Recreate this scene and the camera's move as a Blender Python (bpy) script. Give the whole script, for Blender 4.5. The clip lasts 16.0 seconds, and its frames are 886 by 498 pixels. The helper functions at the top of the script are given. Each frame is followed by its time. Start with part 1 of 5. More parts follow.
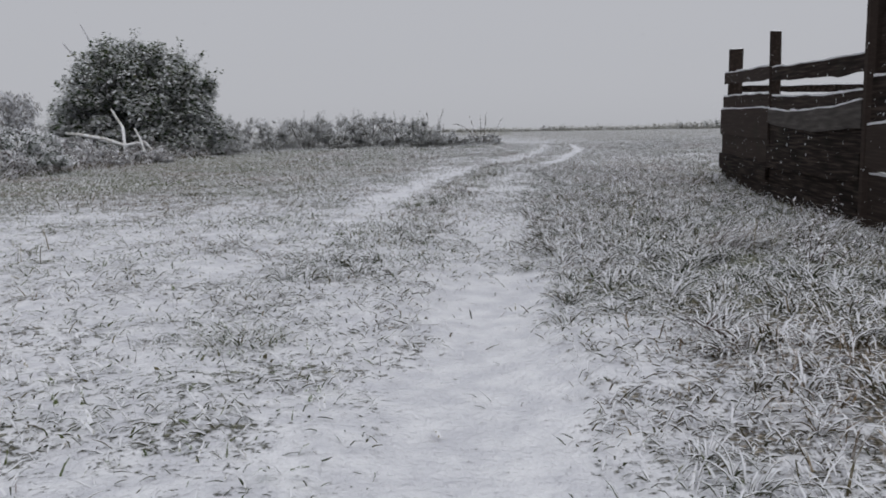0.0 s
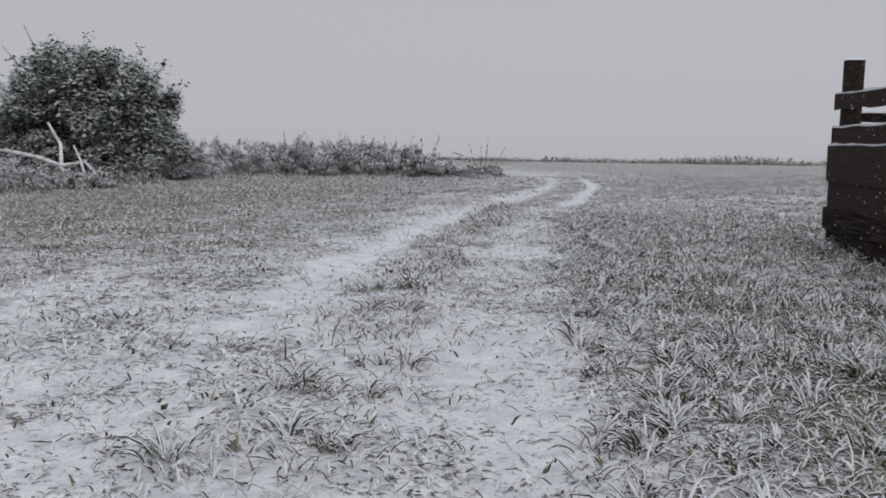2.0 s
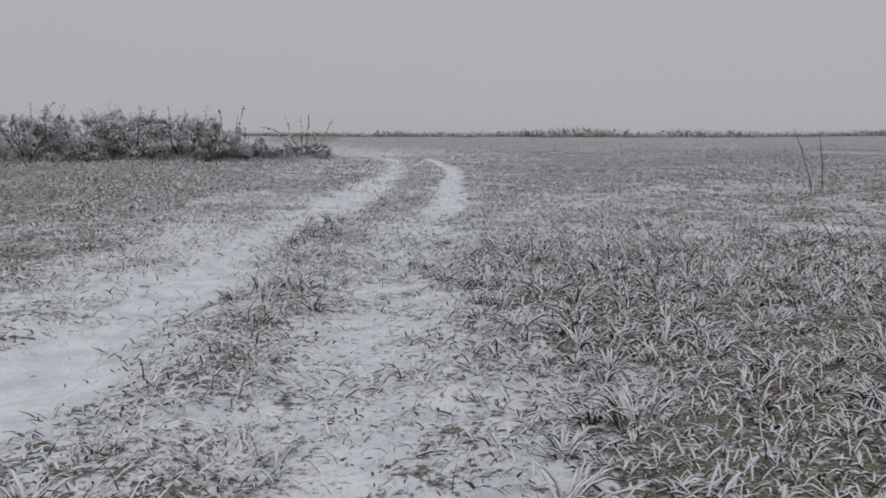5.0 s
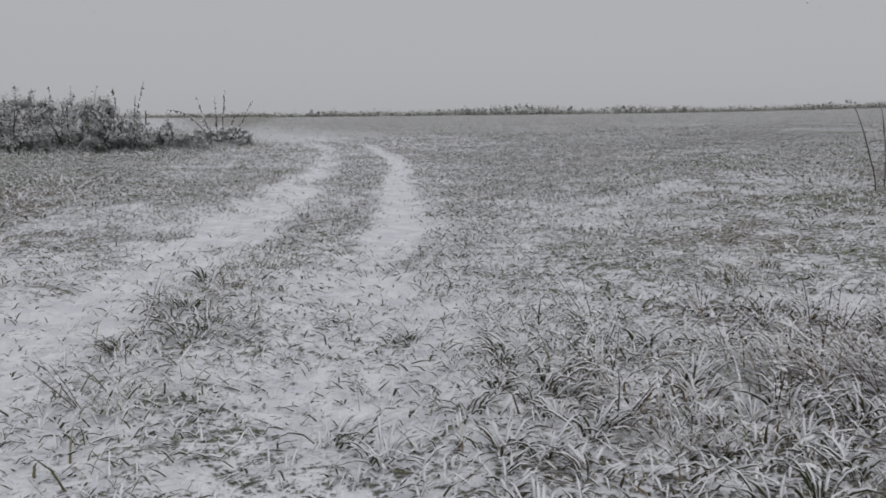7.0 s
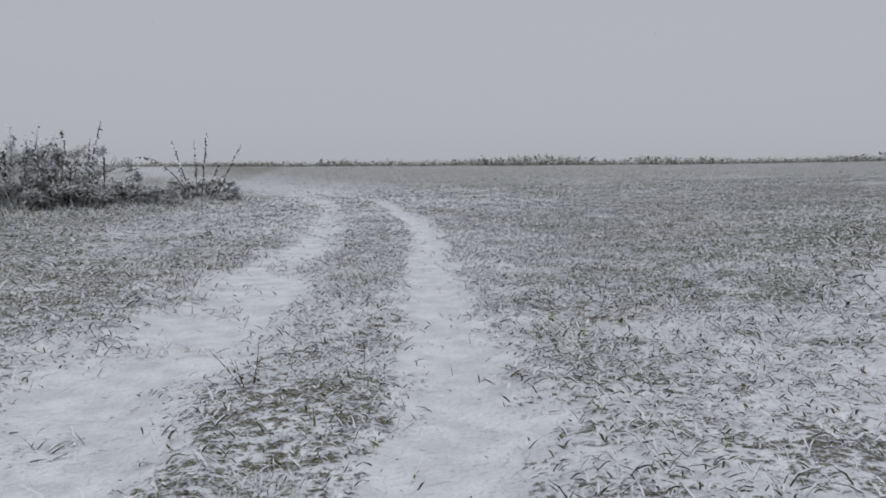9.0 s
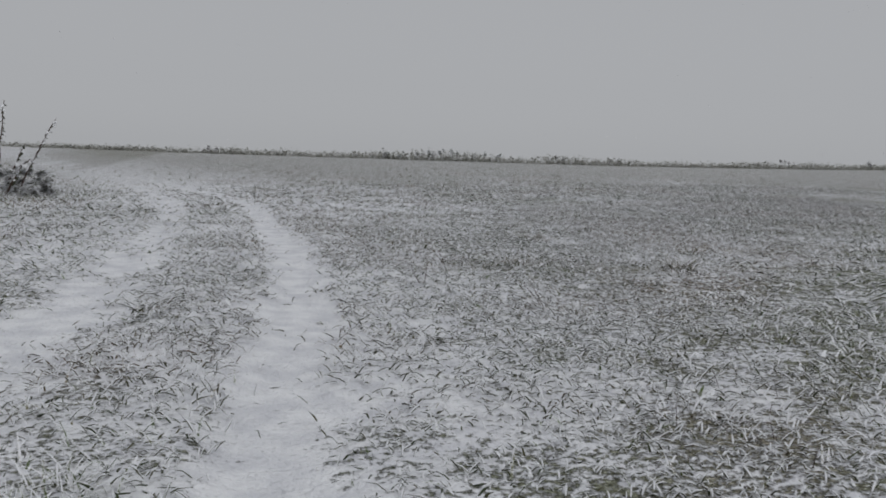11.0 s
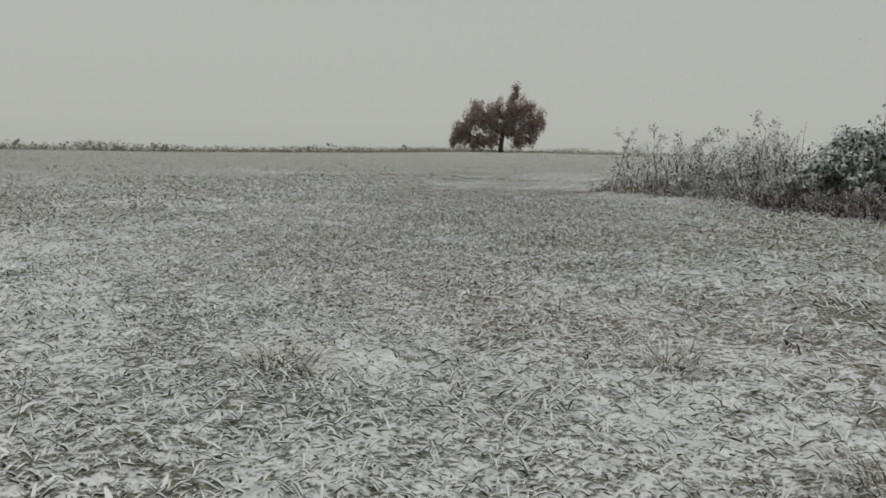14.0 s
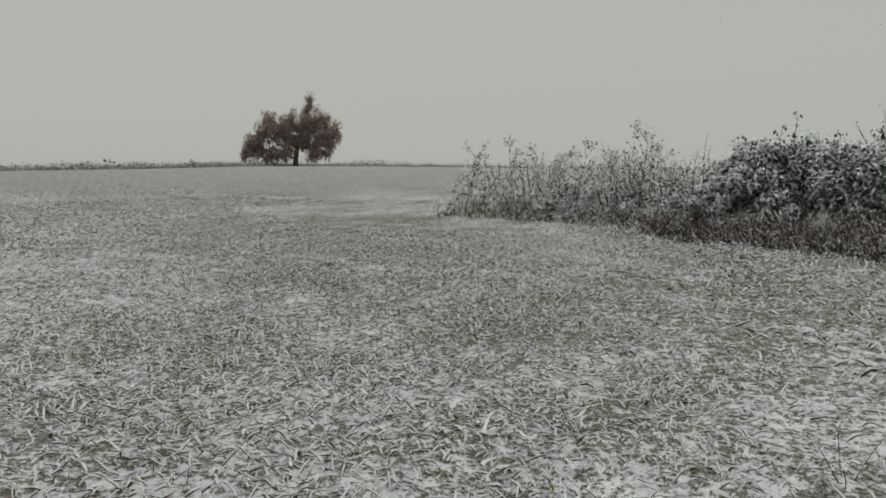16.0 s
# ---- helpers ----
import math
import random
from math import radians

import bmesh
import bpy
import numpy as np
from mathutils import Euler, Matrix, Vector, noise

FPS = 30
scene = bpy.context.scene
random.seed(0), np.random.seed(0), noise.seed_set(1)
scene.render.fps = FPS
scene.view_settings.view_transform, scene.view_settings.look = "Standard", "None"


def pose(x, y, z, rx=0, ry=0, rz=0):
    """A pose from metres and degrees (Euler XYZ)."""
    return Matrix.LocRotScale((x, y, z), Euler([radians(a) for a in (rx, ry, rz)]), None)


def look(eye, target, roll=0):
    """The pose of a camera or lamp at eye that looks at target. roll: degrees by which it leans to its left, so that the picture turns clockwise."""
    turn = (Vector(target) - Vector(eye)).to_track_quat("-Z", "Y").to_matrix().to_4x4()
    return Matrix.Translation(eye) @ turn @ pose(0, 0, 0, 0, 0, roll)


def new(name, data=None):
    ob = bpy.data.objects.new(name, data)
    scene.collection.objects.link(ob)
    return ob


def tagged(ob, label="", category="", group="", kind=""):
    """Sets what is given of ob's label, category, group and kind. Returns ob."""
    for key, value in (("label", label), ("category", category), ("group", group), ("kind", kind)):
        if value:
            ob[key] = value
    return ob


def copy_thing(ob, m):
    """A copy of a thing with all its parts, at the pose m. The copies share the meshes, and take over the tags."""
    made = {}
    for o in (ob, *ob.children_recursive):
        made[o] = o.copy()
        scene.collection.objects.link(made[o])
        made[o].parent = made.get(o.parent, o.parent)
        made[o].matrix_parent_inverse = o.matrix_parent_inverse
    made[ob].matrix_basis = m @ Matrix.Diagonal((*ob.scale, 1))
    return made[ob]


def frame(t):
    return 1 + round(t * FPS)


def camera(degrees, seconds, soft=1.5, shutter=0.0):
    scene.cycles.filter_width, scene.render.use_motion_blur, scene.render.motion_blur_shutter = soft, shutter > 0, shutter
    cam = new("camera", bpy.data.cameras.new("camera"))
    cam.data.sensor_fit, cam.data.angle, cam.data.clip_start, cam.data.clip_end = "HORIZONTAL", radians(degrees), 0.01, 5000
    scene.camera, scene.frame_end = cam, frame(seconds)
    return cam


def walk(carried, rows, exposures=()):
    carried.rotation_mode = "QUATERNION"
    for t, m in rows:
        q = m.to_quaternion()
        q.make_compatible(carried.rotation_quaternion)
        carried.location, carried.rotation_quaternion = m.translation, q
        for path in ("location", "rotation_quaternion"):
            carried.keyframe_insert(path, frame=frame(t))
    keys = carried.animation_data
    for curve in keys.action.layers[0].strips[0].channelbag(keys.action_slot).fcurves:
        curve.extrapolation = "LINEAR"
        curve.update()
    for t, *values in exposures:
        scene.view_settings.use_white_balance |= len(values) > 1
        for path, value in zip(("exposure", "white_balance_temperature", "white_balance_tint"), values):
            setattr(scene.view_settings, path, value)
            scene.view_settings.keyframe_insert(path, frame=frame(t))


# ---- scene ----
cam = camera(54.3, 16.0, 1.8)
PATH = [
    (0, (1.626, 0.106, 0.954), (1.387, 2.270, 0.640), -1.1),
    (0.5, (1.413, 1.036, 0.965), (1.247, 3.215, 0.708), 0.4),
    (1, (1.352, 2.033, 0.983), (1.192, 4.213, 0.737), 1.0),
    (1.5, (1.354, 3.092, 0.941), (1.180, 5.271, 0.692), 1.3),
    (2, (1.317, 4.219, 0.990), (1.087, 6.392, 0.743), 0.7),
    (2.5, (1.247, 5.297, 0.976), (0.927, 7.449, 0.650), 2.4),
    (3, (1.180, 6.452, 0.950), (0.970, 8.615, 0.612), 0.8),
    (3.5, (1.113, 7.580, 0.959), (0.949, 9.748, 0.625), 0.9),
    (4, (1.056, 8.815, 0.967), (1.045, 10.995, 0.665), 3.0),
    (4.5, (1.105, 10.000, 1.001), (1.217, 12.177, 0.711), 3.1),
    (4.7, (1.103, 10.512, 0.975), (1.240, 12.686, 0.678), 1.5),
    (6.8, (1.315, 14.227, 1.045), (1.660, 16.371, 0.694), -1.0),
    (7, (1.339, 14.681, 1.032), (1.685, 16.822, 0.669), -0.6),
    (7.5, (1.383, 15.733, 1.003), (1.728, 17.875, 0.640), 0.6),
    (8, (1.449, 16.834, 0.990), (1.801, 18.976, 0.629), 0.7),
    (8.5, (1.550, 17.889, 0.994), (1.869, 20.043, 0.681), 0.2),
    (9, (1.631, 18.993, 0.968), (1.954, 21.156, 0.730), -0.3),
    (9.2, (1.693, 19.379, 0.966), (2.009, 21.544, 0.729), 0.2),
    (11.3, (2.485, 24.068, 0.935), (3.136, 26.154, 0.676), 2.1),
    (11.5, (2.556, 24.506, 0.954), (3.267, 26.571, 0.690), 2.2),
    (12, (2.685, 25.479, 0.944), (3.637, 27.447, 0.688), 1.8),
    (12.5, (2.878, 26.430, 0.938), (3.922, 28.348, 0.680), 0.8),
    (13, (3.161, 27.333, 0.860), (4.327, 29.180, 0.602), 1.2),
    (13.5, (3.379, 28.280, 0.868), (4.860, 29.887, 0.616), 2.6),
    (14, (3.716, 29.217, 0.901), (5.276, 30.747, 0.645), 1.5),
    (14.5, (4.147, 30.034, 0.925), (5.843, 31.411, 0.662), 0.2),
    (15, (4.703, 30.808, 0.939), (6.487, 32.069, 0.683), 0.4),
    (15.5, (5.317, 31.475, 0.993), (7.178, 32.624, 0.744), 0.7),
    (16, (5.864, 32.029, 1.011), (7.745, 33.149, 0.795), 0.7),
]
EXPOSURES = [(0, -0.03, 6500, 10), (3, 0, 6500, 10), (4.2, -0.17, 6500, 10), (7, -0.15, 6650, 10), (9, -0.1, 6420, 9), (11.5, -0.3, 6700, 7), (12.5, -0.3, 6900, 5), (13, -0.32, 7000, 3), (13.5, -0.08, 7100, 2), (14.5, -0.08, 7250, 1), (16, -0.08, 7150, 1)]
SKY, SUN = 1.0, 0.75
walk(cam, [(t, look(e, g, r)) for t, e, g, r in PATH], EXPOSURES)

# ---------------------------------------------------------------- light
world = bpy.data.worlds.new("overcast_sky")
scene.world = world
world.use_nodes = True
wt = world.node_tree
wt.nodes.clear()
w_out = wt.nodes.new("ShaderNodeOutputWorld")
w_bg = wt.nodes.new("ShaderNodeBackground")
w_co = wt.nodes.new("ShaderNodeTexCoord")
w_sep = wt.nodes.new("ShaderNodeSeparateXYZ")
w_ramp = wt.nodes.new("ShaderNodeValToRGB")
w_sky = wt.nodes.new("ShaderNodeTexSky")
w_hsv = wt.nodes.new("ShaderNodeHueSaturation")
w_mix = wt.nodes.new("ShaderNodeMixRGB")
w_sky.sky_type = "NISHITA"
w_sky.sun_disc = False
w_sky.sun_elevation, w_sky.sun_rotation = radians(55), radians(200)
w_hsv.inputs["Saturation"].default_value = 0.1
w_hsv.inputs["Value"].default_value = 0.1
els = w_ramp.color_ramp.elements
els[0].position, els[0].color = 0.0, (0.455, 0.465, 0.50, 1)
els[1].position, els[1].color = 1.0, (0.66, 0.675, 0.73, 1)
e = els.new(0.04)
e.color = (0.455, 0.465, 0.502, 1)
e = els.new(0.4)
e.color = (0.475, 0.485, 0.525, 1)
w_mix.inputs[0].default_value = 0.08
wt.links.new(w_co.outputs["Generated"], w_sep.inputs[0])
wt.links.new(w_sep.outputs["Z"], w_ramp.inputs[0])
wt.links.new(w_sky.outputs[0], w_hsv.inputs["Color"])
wt.links.new(w_ramp.outputs[0], w_mix.inputs[1])
wt.links.new(w_hsv.outputs[0], w_mix.inputs[2])
wt.links.new(w_mix.outputs[0], w_bg.inputs[0])
wt.links.new(w_bg.outputs[0], w_out.inputs[0])
w_bg.inputs[1].default_value = SKY

sun = new("sun", bpy.data.lights.new("sun", "SUN"))
sun.data.energy, sun.data.angle, sun.data.color = SUN, radians(50), (1.0, 0.985, 0.96)
sun.matrix_world = pose(0, 0, 40, 30, 8, 20)


# ---------------------------------------------------------------- helpers
def hash2(ix, iy, seed):
    h = (ix.astype(np.int64) * 374761393 + iy.astype(np.int64) * 668265263 + seed * 974634777) & 0x7FFFFFFF
    h = ((h ^ (h >> 13)) * 1274126177) & 0x7FFFFFFF
    return ((h ^ (h >> 16)) & 0xFFFF) / 65535.0


def vnoise(x, y, size, seed=0):
    """Smooth value noise, 0 to 1, on arrays."""
    x, y = np.asarray(x, float) / size, np.asarray(y, float) / size
    ix, iy = np.floor(x), np.floor(y)
    fx, fy = x - ix, y - iy
    fx, fy = fx * fx * (3 - 2 * fx), fy * fy * (3 - 2 * fy)
    a, b = hash2(ix, iy, seed), hash2(ix + 1, iy, seed)
    c, d = hash2(ix, iy + 1, seed), hash2(ix + 1, iy + 1, seed)
    return (a * (1 - fx) + b * fx) * (1 - fy) + (c * (1 - fx) + d * fx) * fy


def smooth(a, b, v):
    v = np.clip((np.asarray(v, float) - a) / (b - a), 0, 1)
    return v * v * (3 - 2 * v)


def line_distance(x, y, pts):
    """The distance from points to a polyline."""
    best = np.full(np.shape(x), 1e9)
    for (ax, ay), (bx, by) in zip(pts, pts[1:]):
        dx, dy = bx - ax, by - ay
        s = np.clip(((x - ax) * dx + (y - ay) * dy) / (dx * dx + dy * dy), 0, 1)
        best = np.minimum(best, np.hypot(x - ax - s * dx, y - ay - s * dy))
    return best


def curve_pts(pts, n=3):
    """A Catmull-Rom line through the points of the plan."""
    out = []
    p = [pts[0], *pts, pts[-1]]
    for i in range(1, len(p) - 2):
        for k in range(n):
            s = k / n
            out.append(tuple(0.5 * (2 * p[i][j] + (p[i + 1][j] - p[i - 1][j]) * s
                                    + (2 * p[i - 1][j] - 5 * p[i][j] + 4 * p[i + 1][j] - p[i + 2][j]) * s * s
                                    + (3 * p[i][j] - p[i - 1][j] - 3 * p[i + 1][j] + p[i + 2][j]) * s ** 3) for j in (0, 1)))
    out.append(tuple(pts[-1]))
    return out


# the two wheel ruts of the field track, and the line that leaves it over the grass
HEDGE_X, HEDGE_Y = (-60, -45, -14, 0, 20, 45, 70, 95, 125, 150), (122, 118, 107, 101, 96, 97, 104, 111, 104, 84)
RUT_L = curve_pts([(-0.7, -8), (-0.55, 0), (-0.42, 6), (-0.33, 9), (-0.36, 12.1), (-0.1, 15.4), (0.42, 20.5), (0.85, 22.8), (1.3, 26.4),
                   (1.76, 30.5), (1.93, 34), (1.78, 37.5), (1.2, 41), (0.1, 45), (-3.1, 55), (-8.5, 74), (-16, 110)])
RUT_R = curve_pts([(1.75, -8), (1.52, 0), (1.44, 3.4), (1.25, 5.8), (0.97, 10.8), (1.08, 14.9), (1.72, 19.8), (2.13, 22), (2.5, 25.4),
                   (2.93, 28.8), (3.07, 31.6), (3.03, 34.8), (2.8, 37.8), (2.15, 41), (1.05, 45), (-2.2, 55), (-7.4, 74), (-14.5, 110)])
TRACK = curve_pts([(1.5, -1), (1.2, 8), (1.6, 18), (2.6, 26)]) + [(4.2, 31), (6.2, 33.5), (11, 36.5), (22, 43)]


def rut_mask(x, y):
    wob = (vnoise(x, y, 0.5, 3) - 0.5) * 0.28 + (vnoise(x, y, 0.16, 4) - 0.5) * 0.16
    dl, dr = line_distance(x, y, RUT_L), line_distance(x, y, RUT_R)
    wl = 0.19 + 0.05 * smooth(7, 10, y) + 0.09 * smooth(18, 21, y) * (1 - smooth(26, 29, y)) - 0.12 * smooth(28, 32, y)
    wr = 0.28 - 0.02 * smooth(3, 6, y) * (1 - smooth(24, 27, y)) - 0.13 * smooth(24, 27, y)
    strong_r = 1 - 0.15 * smooth(4.5, 7, y) * (1 - smooth(19.5, 22.5, y))
    strong_l = 0.72 + 0.28 * smooth(9, 13, y)
    broken = smooth(0.1, 0.5, vnoise(x, y, 0.9, 5)) * 0.25 + 0.75
    ml = (1 - smooth(wl - 0.12, wl + 0.24, dl + wob)) * strong_l * np.maximum(broken, smooth(5, 8, y)) * (1 - 0.3 * smooth(0.55, 0.8, vnoise(x, y, 0.35, 6)))
    tight = 0.55 * smooth(24, 27, y)
    mr = (1 - smooth(wr - 0.12 * (1 - tight), wr + 0.22 * (1 - tight), dr + wob * (1 - 0.4 * tight))) * strong_r * np.maximum(broken, np.maximum(1 - smooth(3.5, 5, y), smooth(22, 26, y)))
    # the side patch of open snow beyond the bend
    dp = line_distance(x, y, [(4.05, 38.0), (4.5, 37.0), (4.9, 36.3)])
    mp = 1 - smooth(0.15, 0.45, dp + wob)
    return np.maximum(np.maximum(ml, mr), mp)


def thatch(x, y):
    """Where the grass stands thick, 0 to 1, and where open snow lies between."""
    p = 0.4 * vnoise(x, y, 0.5, 13) + 0.25 * vnoise(x, y, 1.9, 14) + 0.35 * vnoise(x, y, 0.19, 15)
    return smooth(0.22, 0.74, p + 0.05 * smooth(2.0, 3.0, x) * (1 - smooth(17.5, 19.5, y)))


def snowiness(x, y):
    """How much of the ground between the plants is white, 0 to 1."""
    d = np.minimum(line_distance(x, y, RUT_L), line_distance(x, y, RUT_R))
    reach = smooth(-12, -5, x + 4 * (vnoise(x, y, 4.0, 17) - 0.5)) * (1 - smooth(5.5, 11, x + 4 * (vnoise(x, y, 4.0, 18) - 0.5)))
    s = 0.51 + 0.14 * np.exp(-(d / 1.0) ** 2) - 0.14 * smooth(1.8, 6, d) - 0.15 * (1 - smooth(-1.6, -0.7, x)) * smooth(9, 14, y) * reach
    s = s + 0.17 * (1 - smooth(6, 12, y)) * (1 - smooth(1.8, 3.6, x)) * reach
    s = s - 0.24 * smooth(0.0, 0.7, x - 1.4 - 0.45 * (1 - smooth(3, 6, y))) * (1 - smooth(16.5, 19.5, y + 2 * vnoise(x, y, 1.5, 16))) * reach
    near = 1 - smooth(5, 18, line_distance(x, y, TRACK))
    s = s + ((vnoise(x, y, 1.7, 11) - 0.5) * 0.16 + (0.42 - 0.2 * smooth(25, 29, y)) * (0.5 - thatch(x, y))) * near * (1 - 0.55 * (1 - smooth(-1.5, -0.6, x)) * smooth(7, 11, y))
    s = s + 0.05 * smooth(29, 31.5, y) - 0.12 * np.exp(-((x - 4.3) ** 2 / 1.8 + (y - 27.4) ** 2 / 4)) + 0.06 * np.exp(-((x - 3.2) ** 2 / 2.5 + (y - 21.2) ** 2 / 7)) + 0.04 * np.exp(-((x - 1.2) ** 2 / 1.0 + (y - 8.6) ** 2 / 3))
    s = s + 0.1 * np.exp(-((x - 3.7) ** 2 / 0.7 + (y - 29.3) ** 2 / 1.5)) + 0.16 * np.exp(-((x - 0.75) ** 2 / 0.5 + (y - 23.6) ** 2 / 4)) - 0.06 * np.exp(-((x - 5.4) ** 2 / 1.2 + (y - 29.4) ** 2 / 3))
    return np.clip(np.maximum(s, (0.84 - 0.12 * smooth(15, 17, y) + 0.28 * smooth(19.5, 22, y) + 0.16 * (1 - smooth(4, 6, y)) + 0.14 * (1 - smooth(0.0, 0.6, x))).clip(0, 1) * rut_mask(x, y)), 0.05, 1)


def height(x, y):
    x, y = np.asarray(x, float), np.asarray(y, float)
    near = 1 - smooth(60, 120, np.hypot(x, y - 25))
    z = (vnoise(x, y, 3.1, 21) - 0.5) * 0.07 + (vnoise(x, y, 0.9, 22) - 0.5) * 0.05 + (vnoise(x, y, 0.3, 23) - 0.5) * 0.035
    m = rut_mask(x, y)
    return (z * (1 - 0.75 * m) - 0.045 * m) * near + 0.5 * smooth(35, 110, x) * (1 - smooth(300, 900, np.hypot(x, y))) - 0.018 * np.maximum(y - np.interp(x, HEDGE_X, HEDGE_Y) - 2.0, 0)


def ground_z(x, y):
    return float(height(np.array([x]), np.array([y]))[0])


def tri_mesh(name, verts, tris, material, flat=True):
    """A mesh from arrays of places and triangles."""
    me = bpy.data.meshes.new(name)
    n = len(tris)
    me.vertices.add(len(verts))
    me.vertices.foreach_set("co", np.asarray(verts, np.float32).ravel())
    me.loops.add(n * 3)
    me.loops.foreach_set("vertex_index", np.asarray(tris, np.int32).ravel())
    me.polygons.add(n)
    me.polygons.foreach_set("loop_start", np.arange(0, n * 3, 3, dtype=np.int32))
    me.update(calc_edges=True)
    if not flat:
        me.polygons.foreach_set("use_smooth", np.ones(n, bool))
    me.materials.append(material)
    return me


def strands(base, phi, th0, th1, length, radius, segs=2, sides=2, tip=0.15, twist=None):
    """Curved tapering blades (sides=2) or stalks (sides=3) from arrays of one value a strand. Returns places and triangles."""
    n = len(base)
    side = np.stack([-np.sin(phi), np.cos(phi), np.zeros(n)], 1)
    if twist is not None:
        side = side * np.cos(twist)[:, None] + np.array([0, 0, 1.0]) * np.sin(twist)[:, None]
    p = np.array(base, float)
    rings = []
    for k in range(segs + 1):
        s = k / segs
        th = th0 + (th1 - th0) * s
        way = np.stack([np.sin(th) * np.cos(phi), np.sin(th) * np.sin(phi), np.cos(th)], 1)
        r = (radius * (1 - (1 - tip) * s ** 1.3))[:, None]
        if sides == 2:
            rings.append(np.stack([p - side * r, p + side * r], 1))
        else:
            up = np.cross(way, side)
            rings.append(np.stack([p + (side * math.cos(a) + up * math.sin(a)) * r for a in (0, 2.094, 4.189)], 1))
        p = p + way * (length / segs)[:, None]
    v = np.concatenate(rings, 1)
    per = v.shape[1]
    f = []
    w = 2 if sides == 2 else 3
    for k in range(segs):
        for j in range(1 if w == 2 else 3):
            a, b = k * w + j, k * w + (j + 1) % w
            f += [(a, b, b + w), (a, b + w, a + w)]
    f = np.array(f)
    tris = (np.arange(n)[:, None, None] * per + f[None]).reshape(-1, 3)
    return v.reshape(-1, 3), tris


def capped_blades(base, phi, th0, th1, length, radius, depth, roll, segs=2):
    """Bent blades of three-sided section that carry snow on a broad back, coming to a point."""
    n = len(base)
    side = np.stack([-np.sin(phi), np.cos(phi), np.zeros(n)], 1)
    p = np.array(base, float)
    rings = []
    c, s = np.cos(roll)[:, None], np.sin(roll)[:, None]
    for k in range(segs + 1):
        th = th0 + (th1 - th0) * k / segs
        way = np.stack([np.sin(th) * np.cos(phi), np.sin(th) * np.sin(phi), np.cos(th)], 1)
        if k == segs:
            rings.append(p + way * (length * 0.08)[:, None])
            break
        up = np.cross(way, side)
        a, b = side * c + up * s, up * c - side * s
        r = (radius * (0.75 if k == 0 else 1.0 - 0.2 * (k - 1)))[:, None]
        rings += [p - a * r, p + a * r, p - b * r * depth[:, None]]
        p = p + way * (length / segs)[:, None]
    v = np.stack(rings, 1)
    f = []
    for j in range(3):
        m = (j + 1) % 3
        for k in range(0, 3 * segs - 3, 3):
            f += [(k + j, k + m, k + m + 3), (k + j, k + m + 3, k + j + 3)]
        f.append((3 * segs - 3 + j, 3 * segs - 3 + m, 3 * segs))
    return v.reshape(-1, 3), (np.arange(n)[:, None, None] * (3 * segs + 1) + np.array(f)[None]).reshape(-1, 3)


def leaves(centre, normal_tilt, phi, size, aspect=0.5, fold=0.25):
    """Leaf blades folded along the midrib, lying along phi and tilted."""
    n = len(centre)
    d = np.stack([np.cos(phi) * np.cos(normal_tilt), np.sin(phi) * np.cos(normal_tilt), -np.sin(normal_tilt)], 1)
    s = np.stack([-np.sin(phi), np.cos(phi), np.zeros(n)], 1)
    up = np.cross(d, s)
    L, W = size[:, None], (size * aspect)[:, None]
    c = np.asarray(centre)
    v = np.stack([c, c + d * L * 0.45 + s * W * 0.55 - up * W * fold, c + d * L, c + d * L * 0.45 - s * W * 0.55 - up * W * fold], 1)
    f = np.array([(0, 1, 2), (0, 2, 3)])
    return v.reshape(-1, 3), (np.arange(n)[:, None, None] * 4 + f[None]).reshape(-1, 3)


def join(*chunks):
    vs, ts, off = [], [], 0
    for v, t in chunks:
        vs.append(v)
        ts.append(t + off)
        off += len(v)
    return np.concatenate(vs), np.concatenate(ts)


def tube(pts, radii, sides=6, rough=0.0, rng=None):
    """A limb along a line of places. Returns places and triangles."""
    pts = [Vector(p) for p in pts]
    v, t = [], []
    for i, p in enumerate(pts):
        way = (pts[min(i + 1, len(pts) - 1)] - pts[max(i - 1, 0)]).normalized()
        a = way.orthogonal().normalized() if abs(way.z) > 0.95 else way.cross(Vector((0, 0, 1))).normalized()
        b = way.cross(a)
        for k in range(sides):
            r = radii[i] * (1 + (rng.uniform(-rough, rough) if rng else 0))
            ang = 2 * math.pi * k / sides
            v.append(p + (a * math.cos(ang) + b * math.sin(ang)) * r)
        if i:
            for k in range(sides):
                q, w = (i - 1) * sides + k, (i - 1) * sides + (k + 1) % sides
                t += [(q, w, w + sides), (q, w + sides, q + sides)]
    for end, rev in ((0, True), ((len(pts) - 1) * sides, False)):
        for k in range(1, sides - 1):
            t.append((end, end + k + 1, end + k) if rev else (end, end + k, end + k + 1))
    return np.array([tuple(q) for q in v]), np.array(t)


def part_np(name, chunk, material, parent, label="", flat=True):
    ob = new(name, tri_mesh(name, chunk[0], chunk[1], material, flat))
    ob.parent = parent
    return tagged(ob, label) if label else ob


def part(name, bm, material, parent, label=""):
    me = bpy.data.meshes.new(name)
    bm.normal_update()
    bm.to_mesh(me)
    bm.free()
    me.materials.append(material)
    ob = new(name, me)
    ob.parent = parent
    return tagged(ob, label) if label else ob


def thing(name, at, label, category, group=""):
    ob = new(name)
    ob.location = at
    ob.empty_display_size = 0.2
    return tagged(ob, label, category, group)


